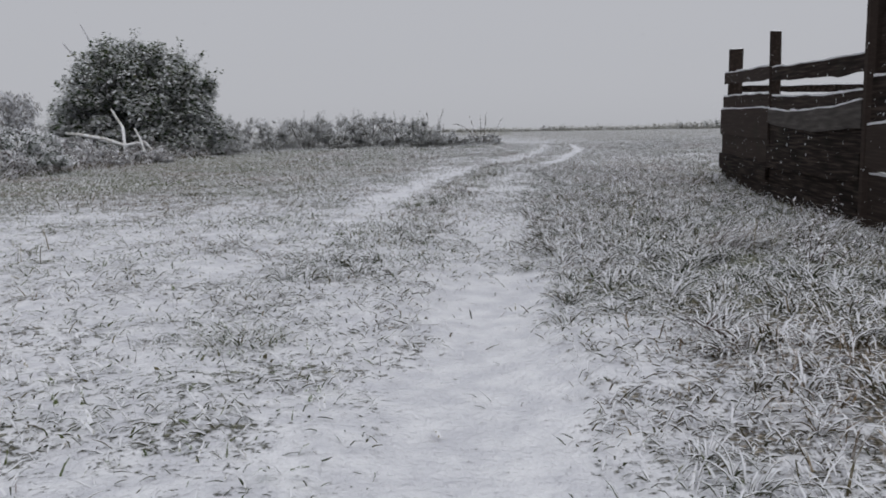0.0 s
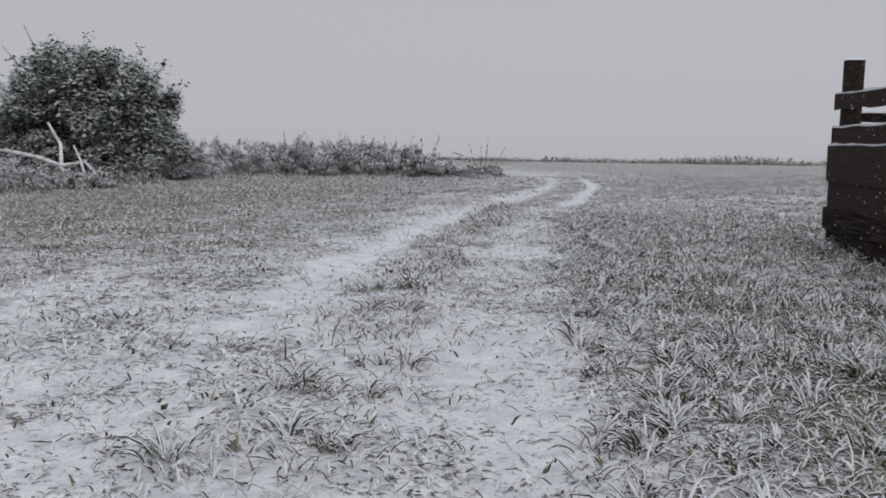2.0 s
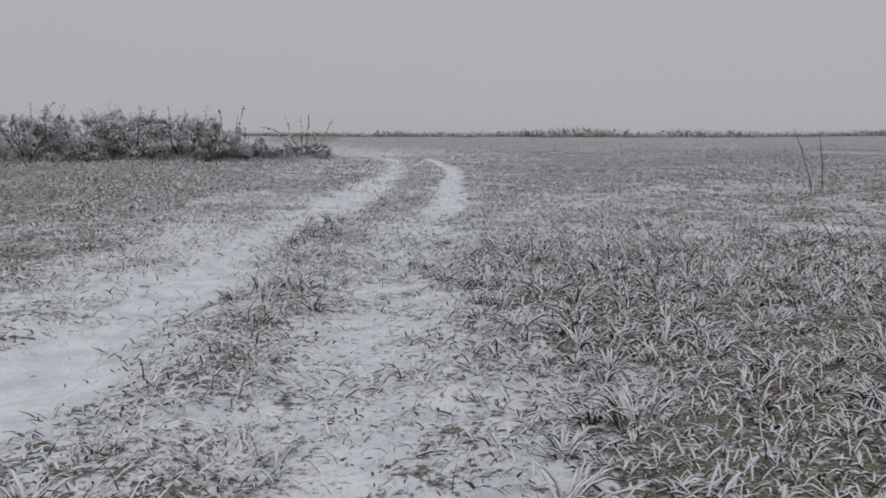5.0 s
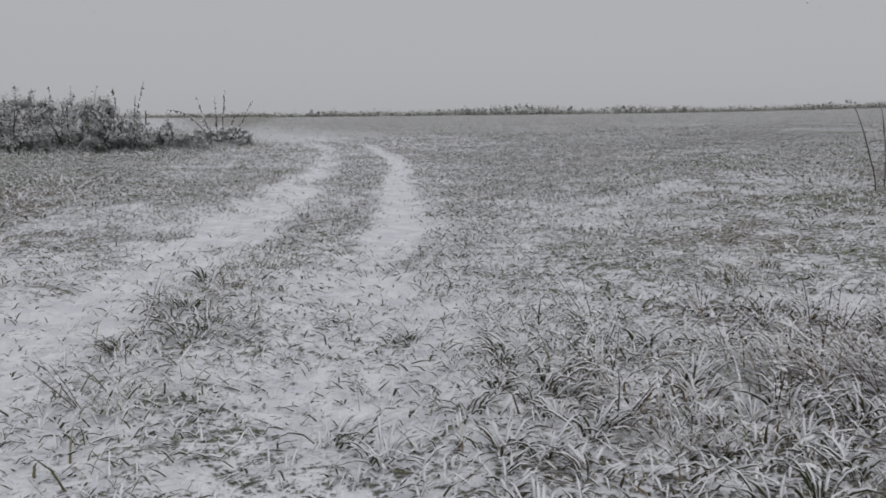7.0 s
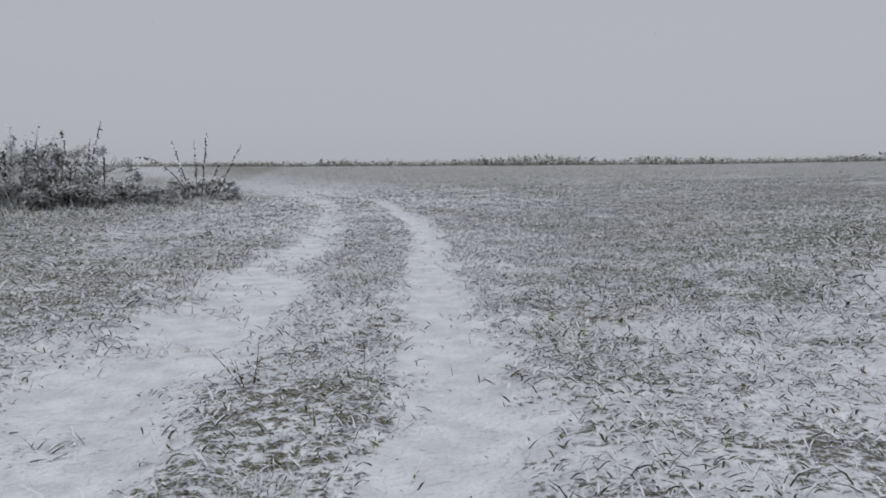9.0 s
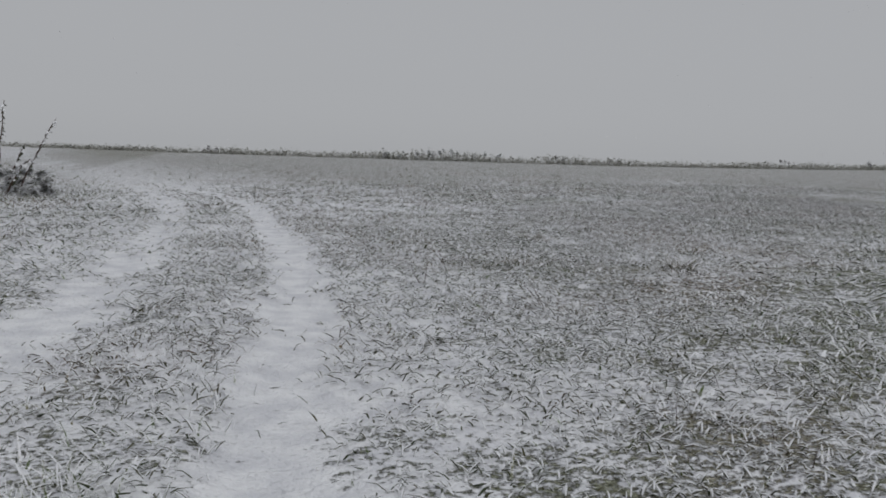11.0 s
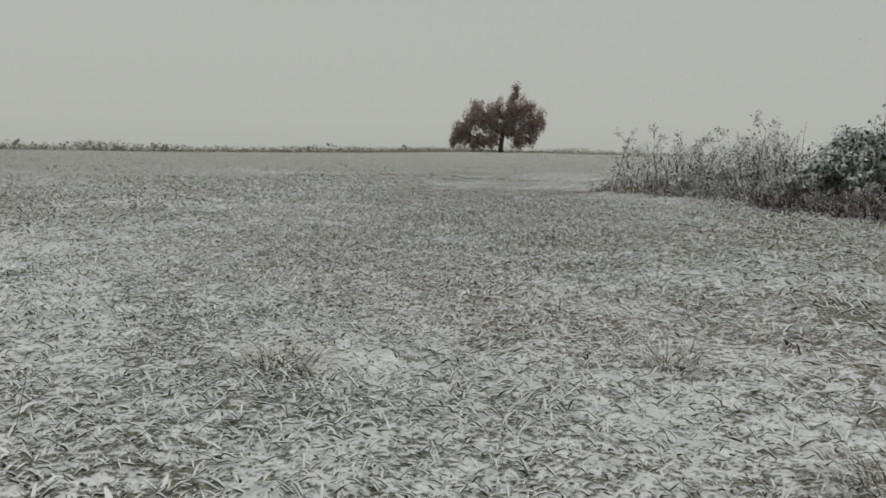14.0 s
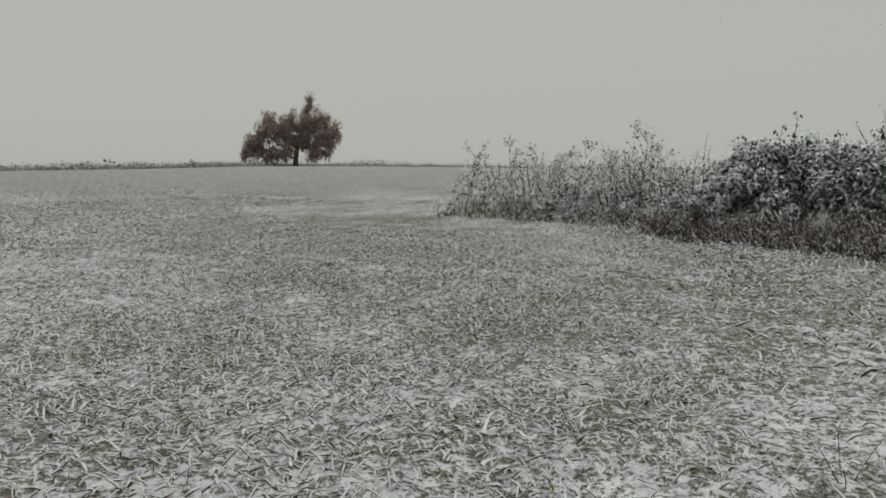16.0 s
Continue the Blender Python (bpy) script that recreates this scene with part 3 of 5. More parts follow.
def drooping_clumps():
    """Hummocks of broad grass leaves that droop outward from dark hearts, thick on the fence side and between the ruts."""
    cx, cy = scatter(5200, -3, 7, 2.2, 20)
    w = smooth(0.0, 0.4, cx - 1.32 - 0.45 * (1 - smooth(3, 6, cy))) * (1 - smooth(4.6, 6.5, cx)) * (1 - smooth(17.2, 19.2, cy)) * smooth(0.1, 0.42, vnoise(cx, cy, 0.8, 81))
    w = np.maximum(w, 0.8 * (1 - smooth(0.15, 0.4, np.abs(cx - 0.32 - 0.02 * cy))) * smooth(4, 6, cy) * smooth(0.3, 0.6, vnoise(cx, cy, 0.9, 82)))
    w = w * (1 - rut_mask(cx, cy)) * 0.62
    k = rng.uniform(0, 1, len(cx)) < w
    cx, cy = cx[k], cy[k]
    per = 17
    j = np.repeat(np.arange(len(cx)), per)
    n = len(j)
    size = rng.uniform(0.55, 1.15, len(cx))[j]
    lean = rng.uniform(0, 2 * np.pi, len(cx))[j]
    phi = np.where(rng.uniform(0, 1, n) < 0.55, lean + rng.normal(0, 0.7, n), rng.uniform(0, 2 * np.pi, n))
    away = rng.uniform(0.0, 0.07, n) * size
    x, y = cx[j] + np.cos(phi) * away, cy[j] + np.sin(phi) * away
    base = np.stack([x, y, height(x, y) - 0.008 + 0.03 * size * rng.uniform(0, 1, n)], 1)
    th0 = rng.uniform(0.25, 0.95, n)
    chunk = capped_blades(base, phi, th0, th0 + rng.uniform(0.9, 1.7, n), rng.uniform(0.08, 0.17, n) * size, rng.uniform(0.003, 0.0062, n), rng.uniform(1.0, 2.2, n), rng.uniform(-0.5, 0.5, n), 3)
    tagged(new("drooping_grass", tri_mesh("drooping_grass", *chunk, M_CAPPED)), "hummocks of broad drooping grass weighed down by snow", "grass", kind="stuff")


drooping_clumps()


def straw_keep(x, y):
    return 0.5 * (1 - 0.85 * rut_mask(x, y)) * smooth(0.35, 0.7, vnoise(x, y, 0.7, 44))


grass_layer("dry_stems", 52000, (-5, 18, 1.0, 46), None, straw_keep, (0.03, 0.1), (0.001, 0.0022), 2, M_STALK, "thin dark dry stems standing through the snow", (0.2, 1.1), (-0.3, 1.0), 4)

# ---------------------------------------------------------------- fence
prng = random.Random(5)


def board(name, a, b, low, high, sag, thick, mat, parent, label="", cap=0.0, segs=16):
    """A plank from a to b in plan; low and high: heights of its edges at both ends; sag: how far its middle hangs."""
    a, b = Vector((*a, 0)), Vector((*b, 0))
    way = (b - a).normalized()
    out = Vector((way.y, -way.x, 0))
    bm = bmesh.new()
    rows = []
    sd = prng.uniform(0, 99)
    for i in range(segs + 1):
        s = i / segs
        p = a.lerp(b, s)
        drop = -sag * 4 * s * (1 - s)
        w1, w2 = (noise.noise(Vector((sd, s * 6, k))) * 0.022 + noise.noise(Vector((sd, s * 17, k))) * 0.009 for k in (0, 5))
        bow = noise.noise(Vector((sd, s * 2, 9))) * 0.012
        z0 = low[0] * (1 - s) + low[1] * s + drop + w1
        z1 = high[0] * (1 - s) + high[1] * s + drop + w2
        q = p + out * bow
        rows.append([bm.verts.new(q + Vector((0, 0, z0))), bm.verts.new(q + out * thick + Vector((0, 0, z0 + 0.004))),
                     bm.verts.new(q + out * thick + Vector((0, 0, z1 - 0.006))), bm.verts.new(q + out * thick * 0.6 + Vector((0, 0, z1))),
                     bm.verts.new(q + Vector((0, 0, z1 - 0.004)))])
    for r0, r1 in zip(rows, rows[1:]):
        for k in range(5):
            bm.faces.new((r0[k], r1[k], r1[(k + 1) % 5], r0[(k + 1) % 5]))
    bm.faces.new(rows[0][::-1])
    bm.faces.new(rows[-1])
    bmesh.ops.recalc_face_normals(bm, faces=bm.faces)
    tops = [(r[2].co.copy(), r[4].co.copy()) for r in rows]
    ob = part(name, bm, mat, parent, label)
    if cap:
        bm = bmesh.new()
        rr = []
        for i, (u, v) in enumerate(tops):
            for h in (0.0, 0.5):
                if h and i == len(tops) - 1:
                    continue
                if h:
                    u2, v2 = (u + tops[i + 1][0]) / 2, (v + tops[i + 1][1]) / 2
                else:
                    u2, v2 = u, v
                hh = cap * (0.75 + 1.0 * abs(noise.noise(u2 * 7 + Vector((sd, 0, 0)))) + 2.2 * max(0.0, noise.noise(u2 * 4 + Vector((0, sd, 0))) - 0.25))
                rr.append([bm.verts.new(u2 + out * 0.006 - Vector((0, 0, 0.006))), bm.verts.new(u2 + Vector((0, 0, hh))),
                           bm.verts.new(v2 + Vector((0, 0, hh))), bm.verts.new(v2 - out * 0.006 - Vector((0, 0, 0.006)))])
        for r0, r1 in zip(rr, rr[1:]):
            for k in range(3):
                bm.faces.new((r0[k], r1[k], r1[k + 1], r0[k + 1]))
        bm.faces.new(rr[0])
        bm.faces.new(rr[-1][::-1])
        bmesh.ops.recalc_face_normals(bm, faces=bm.faces)
        part("snow_cap", bm, M_SNOW, ob, "thin line of snow")
    return ob


def fence_post(x, y, top, w, d, parent, lean=0.0, turn=0.0, snow=True, round_=False):
    """A hewn post with chamfered edges and a slightly uneven head."""
    bm = bmesh.new()
    n = 8
    rings = []
    for k in range(7):
        s = k / 6
        z = -0.15 + (top + 0.15) * s
        ring = []
        for j in range(n):
            a = 2 * math.pi * (j + 0.5) / n
            cx, cy = math.cos(a), math.sin(a)
            m = 1.0 if round_ else 1 / max(abs(cx), abs(cy)) * 0.86
            px, py = cx * m * w / 2, cy * m * d / 2
            wob = 1 + 0.07 * noise.noise(Vector((x * 3 + j, y, z * 2)))
            px, py = px * wob, py * wob
            ca, sa = math.cos(turn), math.sin(turn)
            zz = z + (0.02 * noise.noise(Vector((j, x, y))) if k == 6 else 0)
            ring.append(bm.verts.new((x + px * ca - py * sa + lean * s * top, y + px * sa + py * ca, zz)))
        rings.append(ring)
    for r0, r1 in zip(rings, rings[1:]):
        for j in range(n):
            bm.faces.new((r0[j], r0[(j + 1) % n], r1[(j + 1) % n], r1[j]))
    bm.faces.new(rings[-1])
    bm.faces.new(rings[0][::-1])
    head = [v.co.copy() for v in rings[-1]]
    ob = part("post", bm, M_WOOD, parent)
    if snow:
        bm = bmesh.new()
        c = sum(head, Vector()) / n
        low_r = [bm.verts.new(v + Vector((0, 0, 0.002))) for v in head]
        up_r = [bm.verts.new(c.lerp(v, 0.7) + Vector((0, 0, 0.018))) for v in head]
        for j in range(n):
            bm.faces.new((low_r[j], low_r[(j + 1) % n], up_r[(j + 1) % n], up_r[j]))
        bm.faces.new(up_r)
        part("snow_cap", bm, M_SNOW, ob, "thin snow")
    return ob


FX = 4.50
Y1, Y2, Y3, Y4 = 13.92, 11.32, 8.2, 5.4
fence = thing("wooden_fence", (0, 0, 0), "tall dark weathered plank corral fence dusted with snow", "fence")
fence_post(FX + 0.12, Y1, 2.0, 0.23, 0.2, fence, 0.01, 0.1)
fence_post(FX + 0.07, Y2, 2.0, 0.15, 0.13, fence, -0.018, 0.2)
fence_post(FX + 0.02, Y3 - 0.15, 2.75, 0.17, 0.19, fence, 0.0, 0.05)
fence_post(FX + 0.10, Y4, 2.3, 0.18, 0.17, fence, 0.0, 0.0)

# far bay, from the corner post to the thin post; the boards face the track


def bay(a, b, rows):
    for low, high, sag, thick, shift, cap, label in rows:
        sx = FX - shift
        board("plank", (sx, a), (sx, b), low, high, sag, thick, M_PALE if label.startswith("pale") else M_WOOD, fence, label, cap)


bay(Y1 + 0.14, Y2 - 0.03, [
    ((1.49, 1.42), (1.64, 1.60), 0.0, -0.035, 0.0, 0.016, ""),
    ((1.02, 1.02), (1.29, 1.25), -0.01, -0.03, 0.0, 0.02, ""),
    ((0.72, 0.70), (1.10, 1.08), 0.0, -0.04, 0.035, 0.016, "wide warped plank"),
    ((0.42, 0.40), (0.735, 0.715), 0.01, -0.035, 0.01, 0.0, ""),
    ((0.205, 0.19), (0.435, 0.415), 0.0, -0.035, 0.045, 0.0, ""),
    ((-0.08, -0.06), (0.225, 0.21), 0.0, -0.035, 0.0, 0.0, ""),
])
bay(Y2 - 0.05, Y3 - 0.07, [
    ((1.41, 1.34), (1.57, 1.51), 0.015, -0.035, 0.012, 0.016, ""),
    ((1.0, 0.98), (1.23, 1.19), 0.03, -0.03, 0.0, 0.02, ""),
    ((0.89, 0.85), (1.07, 1.10), 0.055, -0.035, 0.045, 0.016, "pale grey bowed plank"),
    ((0.60, 0.62), (0.92, 0.93), 0.03, -0.035, 0.005, 0.0, ""),
    ((0.355, 0.385), (0.62, 0.64), 0.02, -0.035, 0.045, 0.0, ""),
    ((0.13, 0.13), (0.37, 0.40), 0.0, -0.035, 0.0, 0.0, ""),
    ((-0.08, -0.06), (0.15, 0.15), 0.0, -0.035, 0.045, 0.0, ""),
])
bay(Y3 - 0.22, Y4, [
    ((2.20, 2.20), (2.62, 2.62), 0.0, -0.035, -0.03, 0.02, ""),
    ((1.80, 1.80), (2.24, 2.25), 0.0, -0.035, -0.06, 0.0, ""),
    ((1.24, 1.24), (1.83, 1.84), 0.0, -0.035, -0.03, 0.0, ""),
    ((0.90, 0.9), (1.29, 1.31), 0.0, -0.035, 0.01, 0.022, ""),
    ((0.50, 0.50), (0.89, 0.9), 0.0, -0.035, 0.05, 0.022, ""),
    ((-0.06, -0.05), (0.46, 0.46), 0.0, -0.035, 0.01, 0.016, ""),
])

rear = thing("wooden_fence", (0, 0, 0), "rear side of the corral with dark snowy rails", "fence")
for k in range(3):
    fence_post(FX + 2.6 * (k + 1), Y1 + 0.25 + 0.75 * (k + 1), 1.55, 0.15, 0.15, rear, 0, 0.2)
for k in range(3):
    a = (FX + 0.22 + 2.6 * k, Y1 + 0.14 + 0.75 * k)
    b = (FX + 0.2 + 2.6 * (k + 1), Y1 + 0.14 + 0.75 * (k + 1))
    for low, high in ((1.36, 1.47), (0.9, 1.12), (0.5, 0.74)):
        board("rail", a, b, (low, low), (high, high), 0.01, 0.035, M_WOOD, rear, "", 0.014)


# ---------------------------------------------------------------- shrubs and trees
def limb_line(rng_, start, way, length, bend=0.25, n=6, rise=0.0):
    p, d = Vector(start), Vector(way).normalized()
    out = [p.copy()]
    for _ in range(n):
        d = (d + Vector((rng_.uniform(-1, 1), rng_.uniform(-1, 1), rng_.uniform(-0.6, 0.6) + rise)) * bend).normalized()
        p = p + d * (length / n)
        out.append(p.copy())
    return out


def shrub(name, at, size, count, leaf, mat, label, seed, stems=7, twigs=26, aspect=0.5, droop=0.7, lumps=26, category="bush", low=0.1, spiky=4, even=False):
    """A wide bush: several stems from one root, twigs, and a crown of single leaves gathered on uneven lumps."""
    r = np.random.default_rng(seed)
    pr = random.Random(seed)
    ob = thing(name, at, label, category)
    sx, sy, sz = size
    for k in range(stems):
        a = 2 * math.pi * k / stems + pr.uniform(-0.3, 0.3)
        lean = pr.uniform(0.25, 0.9)
        line = limb_line(pr, (math.cos(a) * 0.15 * sx * 0.3, math.sin(a) * 0.15 * sy * 0.3, -0.1),
                         (math.cos(a) * lean * sx / sz, math.sin(a) * lean * sy / sz, 1.0), sz * pr.uniform(0.75, 1.0), 0.16)
        part_np("stem", tube(line, [0.055 * sz / 4 * (1 - 0.13 * i) + 0.006 for i in range(len(line))], 6, 0.12, pr), M_BARK, ob)
    # lumps of foliage over a half-round form
    u, el = r.uniform(0, 2 * np.pi, lumps), np.arcsin(r.uniform(0.0, 1.0, lumps))
    if even:
        q = np.arange(lumps)
        u, el = q * 2.39996 + r.uniform(-0.25, 0.25, lumps), np.arcsin(np.clip((q + 0.5) / lumps + r.uniform(-0.03, 0.03, lumps), 0, 1))
    rad = np.where(r.uniform(0, 1, lumps) < 0.75, r.uniform(0.78, 0.98, lumps), r.uniform(0.3, 0.75, lumps))
    rad = rad * (0.93 + 0.14 * vnoise(u * 2.0, el * 2.0, 0.8, seed))
    flat_ = np.cos(el) ** (0.72 if even else 0.55)
    lc = np.stack([np.cos(u) * flat_ * rad * sx, np.sin(u) * flat_ * rad * sy, low * sz + np.sin(el) * rad * sz * (1 - low) * 0.95], 1)
    lr = r.uniform(0.09, 0.19, lumps) * min(sx, sz)
    shoot = 0.75 if even else 1.0
    pick = r.integers(0, lumps, count)
    d = r.normal(0, 1, (count, 3))
    d /= np.linalg.norm(d, axis=1)[:, None]
    pos = lc[pick] + d * (lr[pick] * r.uniform(0.2, 1.0, count) ** 0.6)[:, None] * np.array([1.2, 1.2, 0.8])
    pos = pos[(pos[:, 2] > 0.03 * sz)]
    # leafy shoots that break the outline
    shoots = []
    high = lc[lc[:, 2] > 0.45 * sz]
    for k in range(twigs):
        c = high[r.integers(0, len(high))]
        out = Vector((c[0], c[1], abs(c[2]) * 0.9 + 0.35 * sz)).normalized()
        ln = pr.uniform(0.06, 0.2) * sz * shoot * (1.3 if k < spiky else 1.0)
        line = limb_line(pr, Vector(c) * 0.9, out, ln + 0.2 * sz * shoot, 0.12, 5, 0.1)
        shoots.append(tube(line, [0.011 * (1 - 0.15 * i) for i in range(6)], 3))
        for q in line[2:]:
            m = max(3, int(7 * leaf / 0.1)) if leaf < 0.1 else 7
            pos = np.concatenate([pos, np.array(q)[None] + r.normal(0, 0.32 * leaf + 0.012, (m, 3))])
    for sh in shoots:
        part_np("twig", sh, M_BARK, ob)
    n = len(pos)
    ch = leaves(pos, r.uniform(-0.5, 1.0, n) * droop + (droop - 0.7) * 0.8, r.uniform(0, 2 * np.pi, n), leaf * r.uniform(0.6, 1.3, n), aspect, 0.2)
    tagged(part_np("foliage", ch, mat, ob), "snow-dusted leaves", kind="stuff")
    return ob


big_bush = shrub("bush", (-12.55, 30.1, 0), (2.95, 2.95, 4.2), 64000, 0.17, M_LEAF, "large dense green bush with snow on its leaves", 3, stems=9, twigs=120, lumps=270, low=0.02, spiky=0, even=True, aspect=0.62)
for tip in ((-1.25, -1.3, 4.55), (-1.95, -1.3, 3.95)):
    part_np("bare_branch", tube([(-0.5, -1.1, 2.9), (tip[0] * 0.75, tip[1], tip[2] * 0.86), tip], [0.045, 0.035, 0.022], 6, 0.1, prng), M_FROST_HAZE, big_bush, "bare frosted branch")


def canes(name, at, label, seed, count, length, lean, mat, leaf=0.03, category="shrub", bark=None, thick=0.018):
    """A loose fan of canes, each a part with its own small leaves."""
    pr, r = random.Random(seed), np.random.default_rng(seed)
    ob = thing(name, at, label, category)
    for k in range(count):
        a = pr.uniform(0, 2 * math.pi)
        ln = pr.uniform(0.6, 1.0) * length
        le = pr.uniform(0.15, 1.0) * lean
        line = limb_line(pr, (math.cos(a) * 0.08, math.sin(a) * 0.08, -0.05), (math.cos(a) * le, math.sin(a) * le, 1), ln, 0.09, 7, -0.05 * le)
        cane = part_np("cane", tube(line, [thick * (1 - 0.1 * i) for i in range(8)], 5), bark or M_RIME, ob)
        pos = []
        for q, w in zip(line[2:], line[3:]):
            for s in np.linspace(0, 1, 7):
                pos.append(np.array(q.lerp(w, s)) + r.normal(0, 0.012, 3))
        pos = np.array(pos)
        n = len(pos)
        part_np("small_leaves", leaves(pos, r.uniform(-0.6, 0.6, n), r.uniform(0, 6.28, n), leaf * r.uniform(0.7, 1.6, n), 0.55), mat, cane)
    return ob


def briar(at, label, seed, shape):
    """A briar of single canes, each with rows of small hanging leaves; shape: where each cane starts, where it ends and how far it bows."""
    pr, r = random.Random(seed), np.random.default_rng(seed)
    ob = thing("briar", at, label, "shrub")
    for a, b, bow in shape:
        a, b = Vector(a), Vector(b)
        line = [a.lerp(b, k / 9) + Vector((pr.uniform(-0.01, 0.01), pr.uniform(-0.01, 0.01), bow * 4 * k / 9 * (1 - k / 9))) for k in range(10)]
        cane = part_np("cane", tube(line, [0.015 - 0.001 * k for k in range(10)], 5), M_STALK, ob)
        pos = np.array([line[k].lerp(line[k + 1], q) for k in range(3, 9) for q in (0.0, 0.34, 0.67)])
        pos = np.repeat(pos, 2, 0) + r.normal(0, 0.008, (len(pos) * 2, 3))
        n = len(pos)
        part_np("small_leaves", leaves(pos, r.uniform(0.3, 1.2, n), r.uniform(0, 6.28, n), r.uniform(0.05, 0.1, n), 0.5), M_RIME, cane)
    return ob


briar((-0.75, 37.6, 0), "briar with long dark canes fanning out over frosted weeds", 11,
      [((-0.1, 0, -0.05), (-0.52, 0.1, 1.3), 0.05), ((0, 0.1, -0.05), (-0.06, 0.0, 1.3), 0.02), ((0.05, 0, -0.05), (0.22, -0.1, 1.45), 0.02), ((0.3, 0.1, -0.05), (0.92, 0.0, 1.22), 0.06),
       ((-0.05, -0.1, -0.05), (-1.2, -0.1, 0.95), 0.3), ((0.1, 0.2, -0.05), (0.4, 0.3, 0.8), 0.03), ((-0.2, 0.2, -0.05), (-0.45, 0.4, 0.75), 0.05), ((0.2, -0.2, -0.05), (0.62, -0.4, 0.6), 0.1)])
briar((-2.6, 35.6, 0), "briar with upright canes at the end of the weed thicket", 12,
      [((0, 0, -0.05), (0.42, 0.1, 1.62), 0.02), ((-0.1, 0, -0.05), (-0.25, 0.0, 1.5), 0.02), ((0.1, 0.1, -0.05), (0.25, -0.1, 1.3), 0.05), ((-0.2, 0, -0.05), (-0.8, 0.1, 1.1), 0.22), ((0.1, -0.2, -0.05), (0.55, -0.3, 0.7), 0.1)])
briar((-4.3, 35.5, 0), "briar with bowed canes in the weed thicket", 16,
      [((0, 0, -0.05), (-0.95, 0.1, 1.25), 0.25), ((0.2, 0, -0.05), (0.1, 0.0, 1.55), 0.02), ((0.1, 0.1, -0.05), (0.5, 0.1, 1.2), 0.05), ((-0.2, 0.1, -0.05), (-0.3, 0.2, 1.35), 0.04)])
canes("briar", (-3.6, 35.4, 0), "frosted briar canes standing out of the weeds", 13, 9, 1.75, 1.1, M_RIME, 0.075)
canes("briar", (-5.6, 36.2, 0), "thin frosted canes above the weed thicket", 14, 8, 1.65, 0.9, M_RIME, 0.075)
canes("briar", (-7.4, 35.6, 0), "thin frosted canes beside the green bush", 15, 8, 1.6, 0.9, M_RIME, 0.075)

stake = thing("stake", (-2.24, 36.0, -0.1), "short weathered wooden stake standing among weeds", "stake")
part_np("stake_pole", tube([(0, 0, -0.1), (0.005, 0, 0.4), (0.0, 0.01, 0.8), (0.01, 0.01, 1.06)], [0.015, 0.015, 0.014, 0.013], 7, 0.08, prng), M_WOOD, stake)
part_np("snow_cap", tube([(0.01, 0.01, 1.058), (0.01, 0.01, 1.072), (0.01, 0.01, 1.08)], [0.013, 0.01, 0.004], 7), M_SNOW, stake)


# ---------------------------------------------------------------- weed thickets
def inside(x, y, poly):
    res = np.zeros(len(x), bool)
    for (x0, y0), (x1, y1) in zip(poly, poly[1:] + poly[:1]):
        c = ((y0 > y) != (y1 > y)) & (x < (x1 - x0) * (y - y0) / (y1 - y0 + 1e-12) + x0)
        res ^= c
    return res


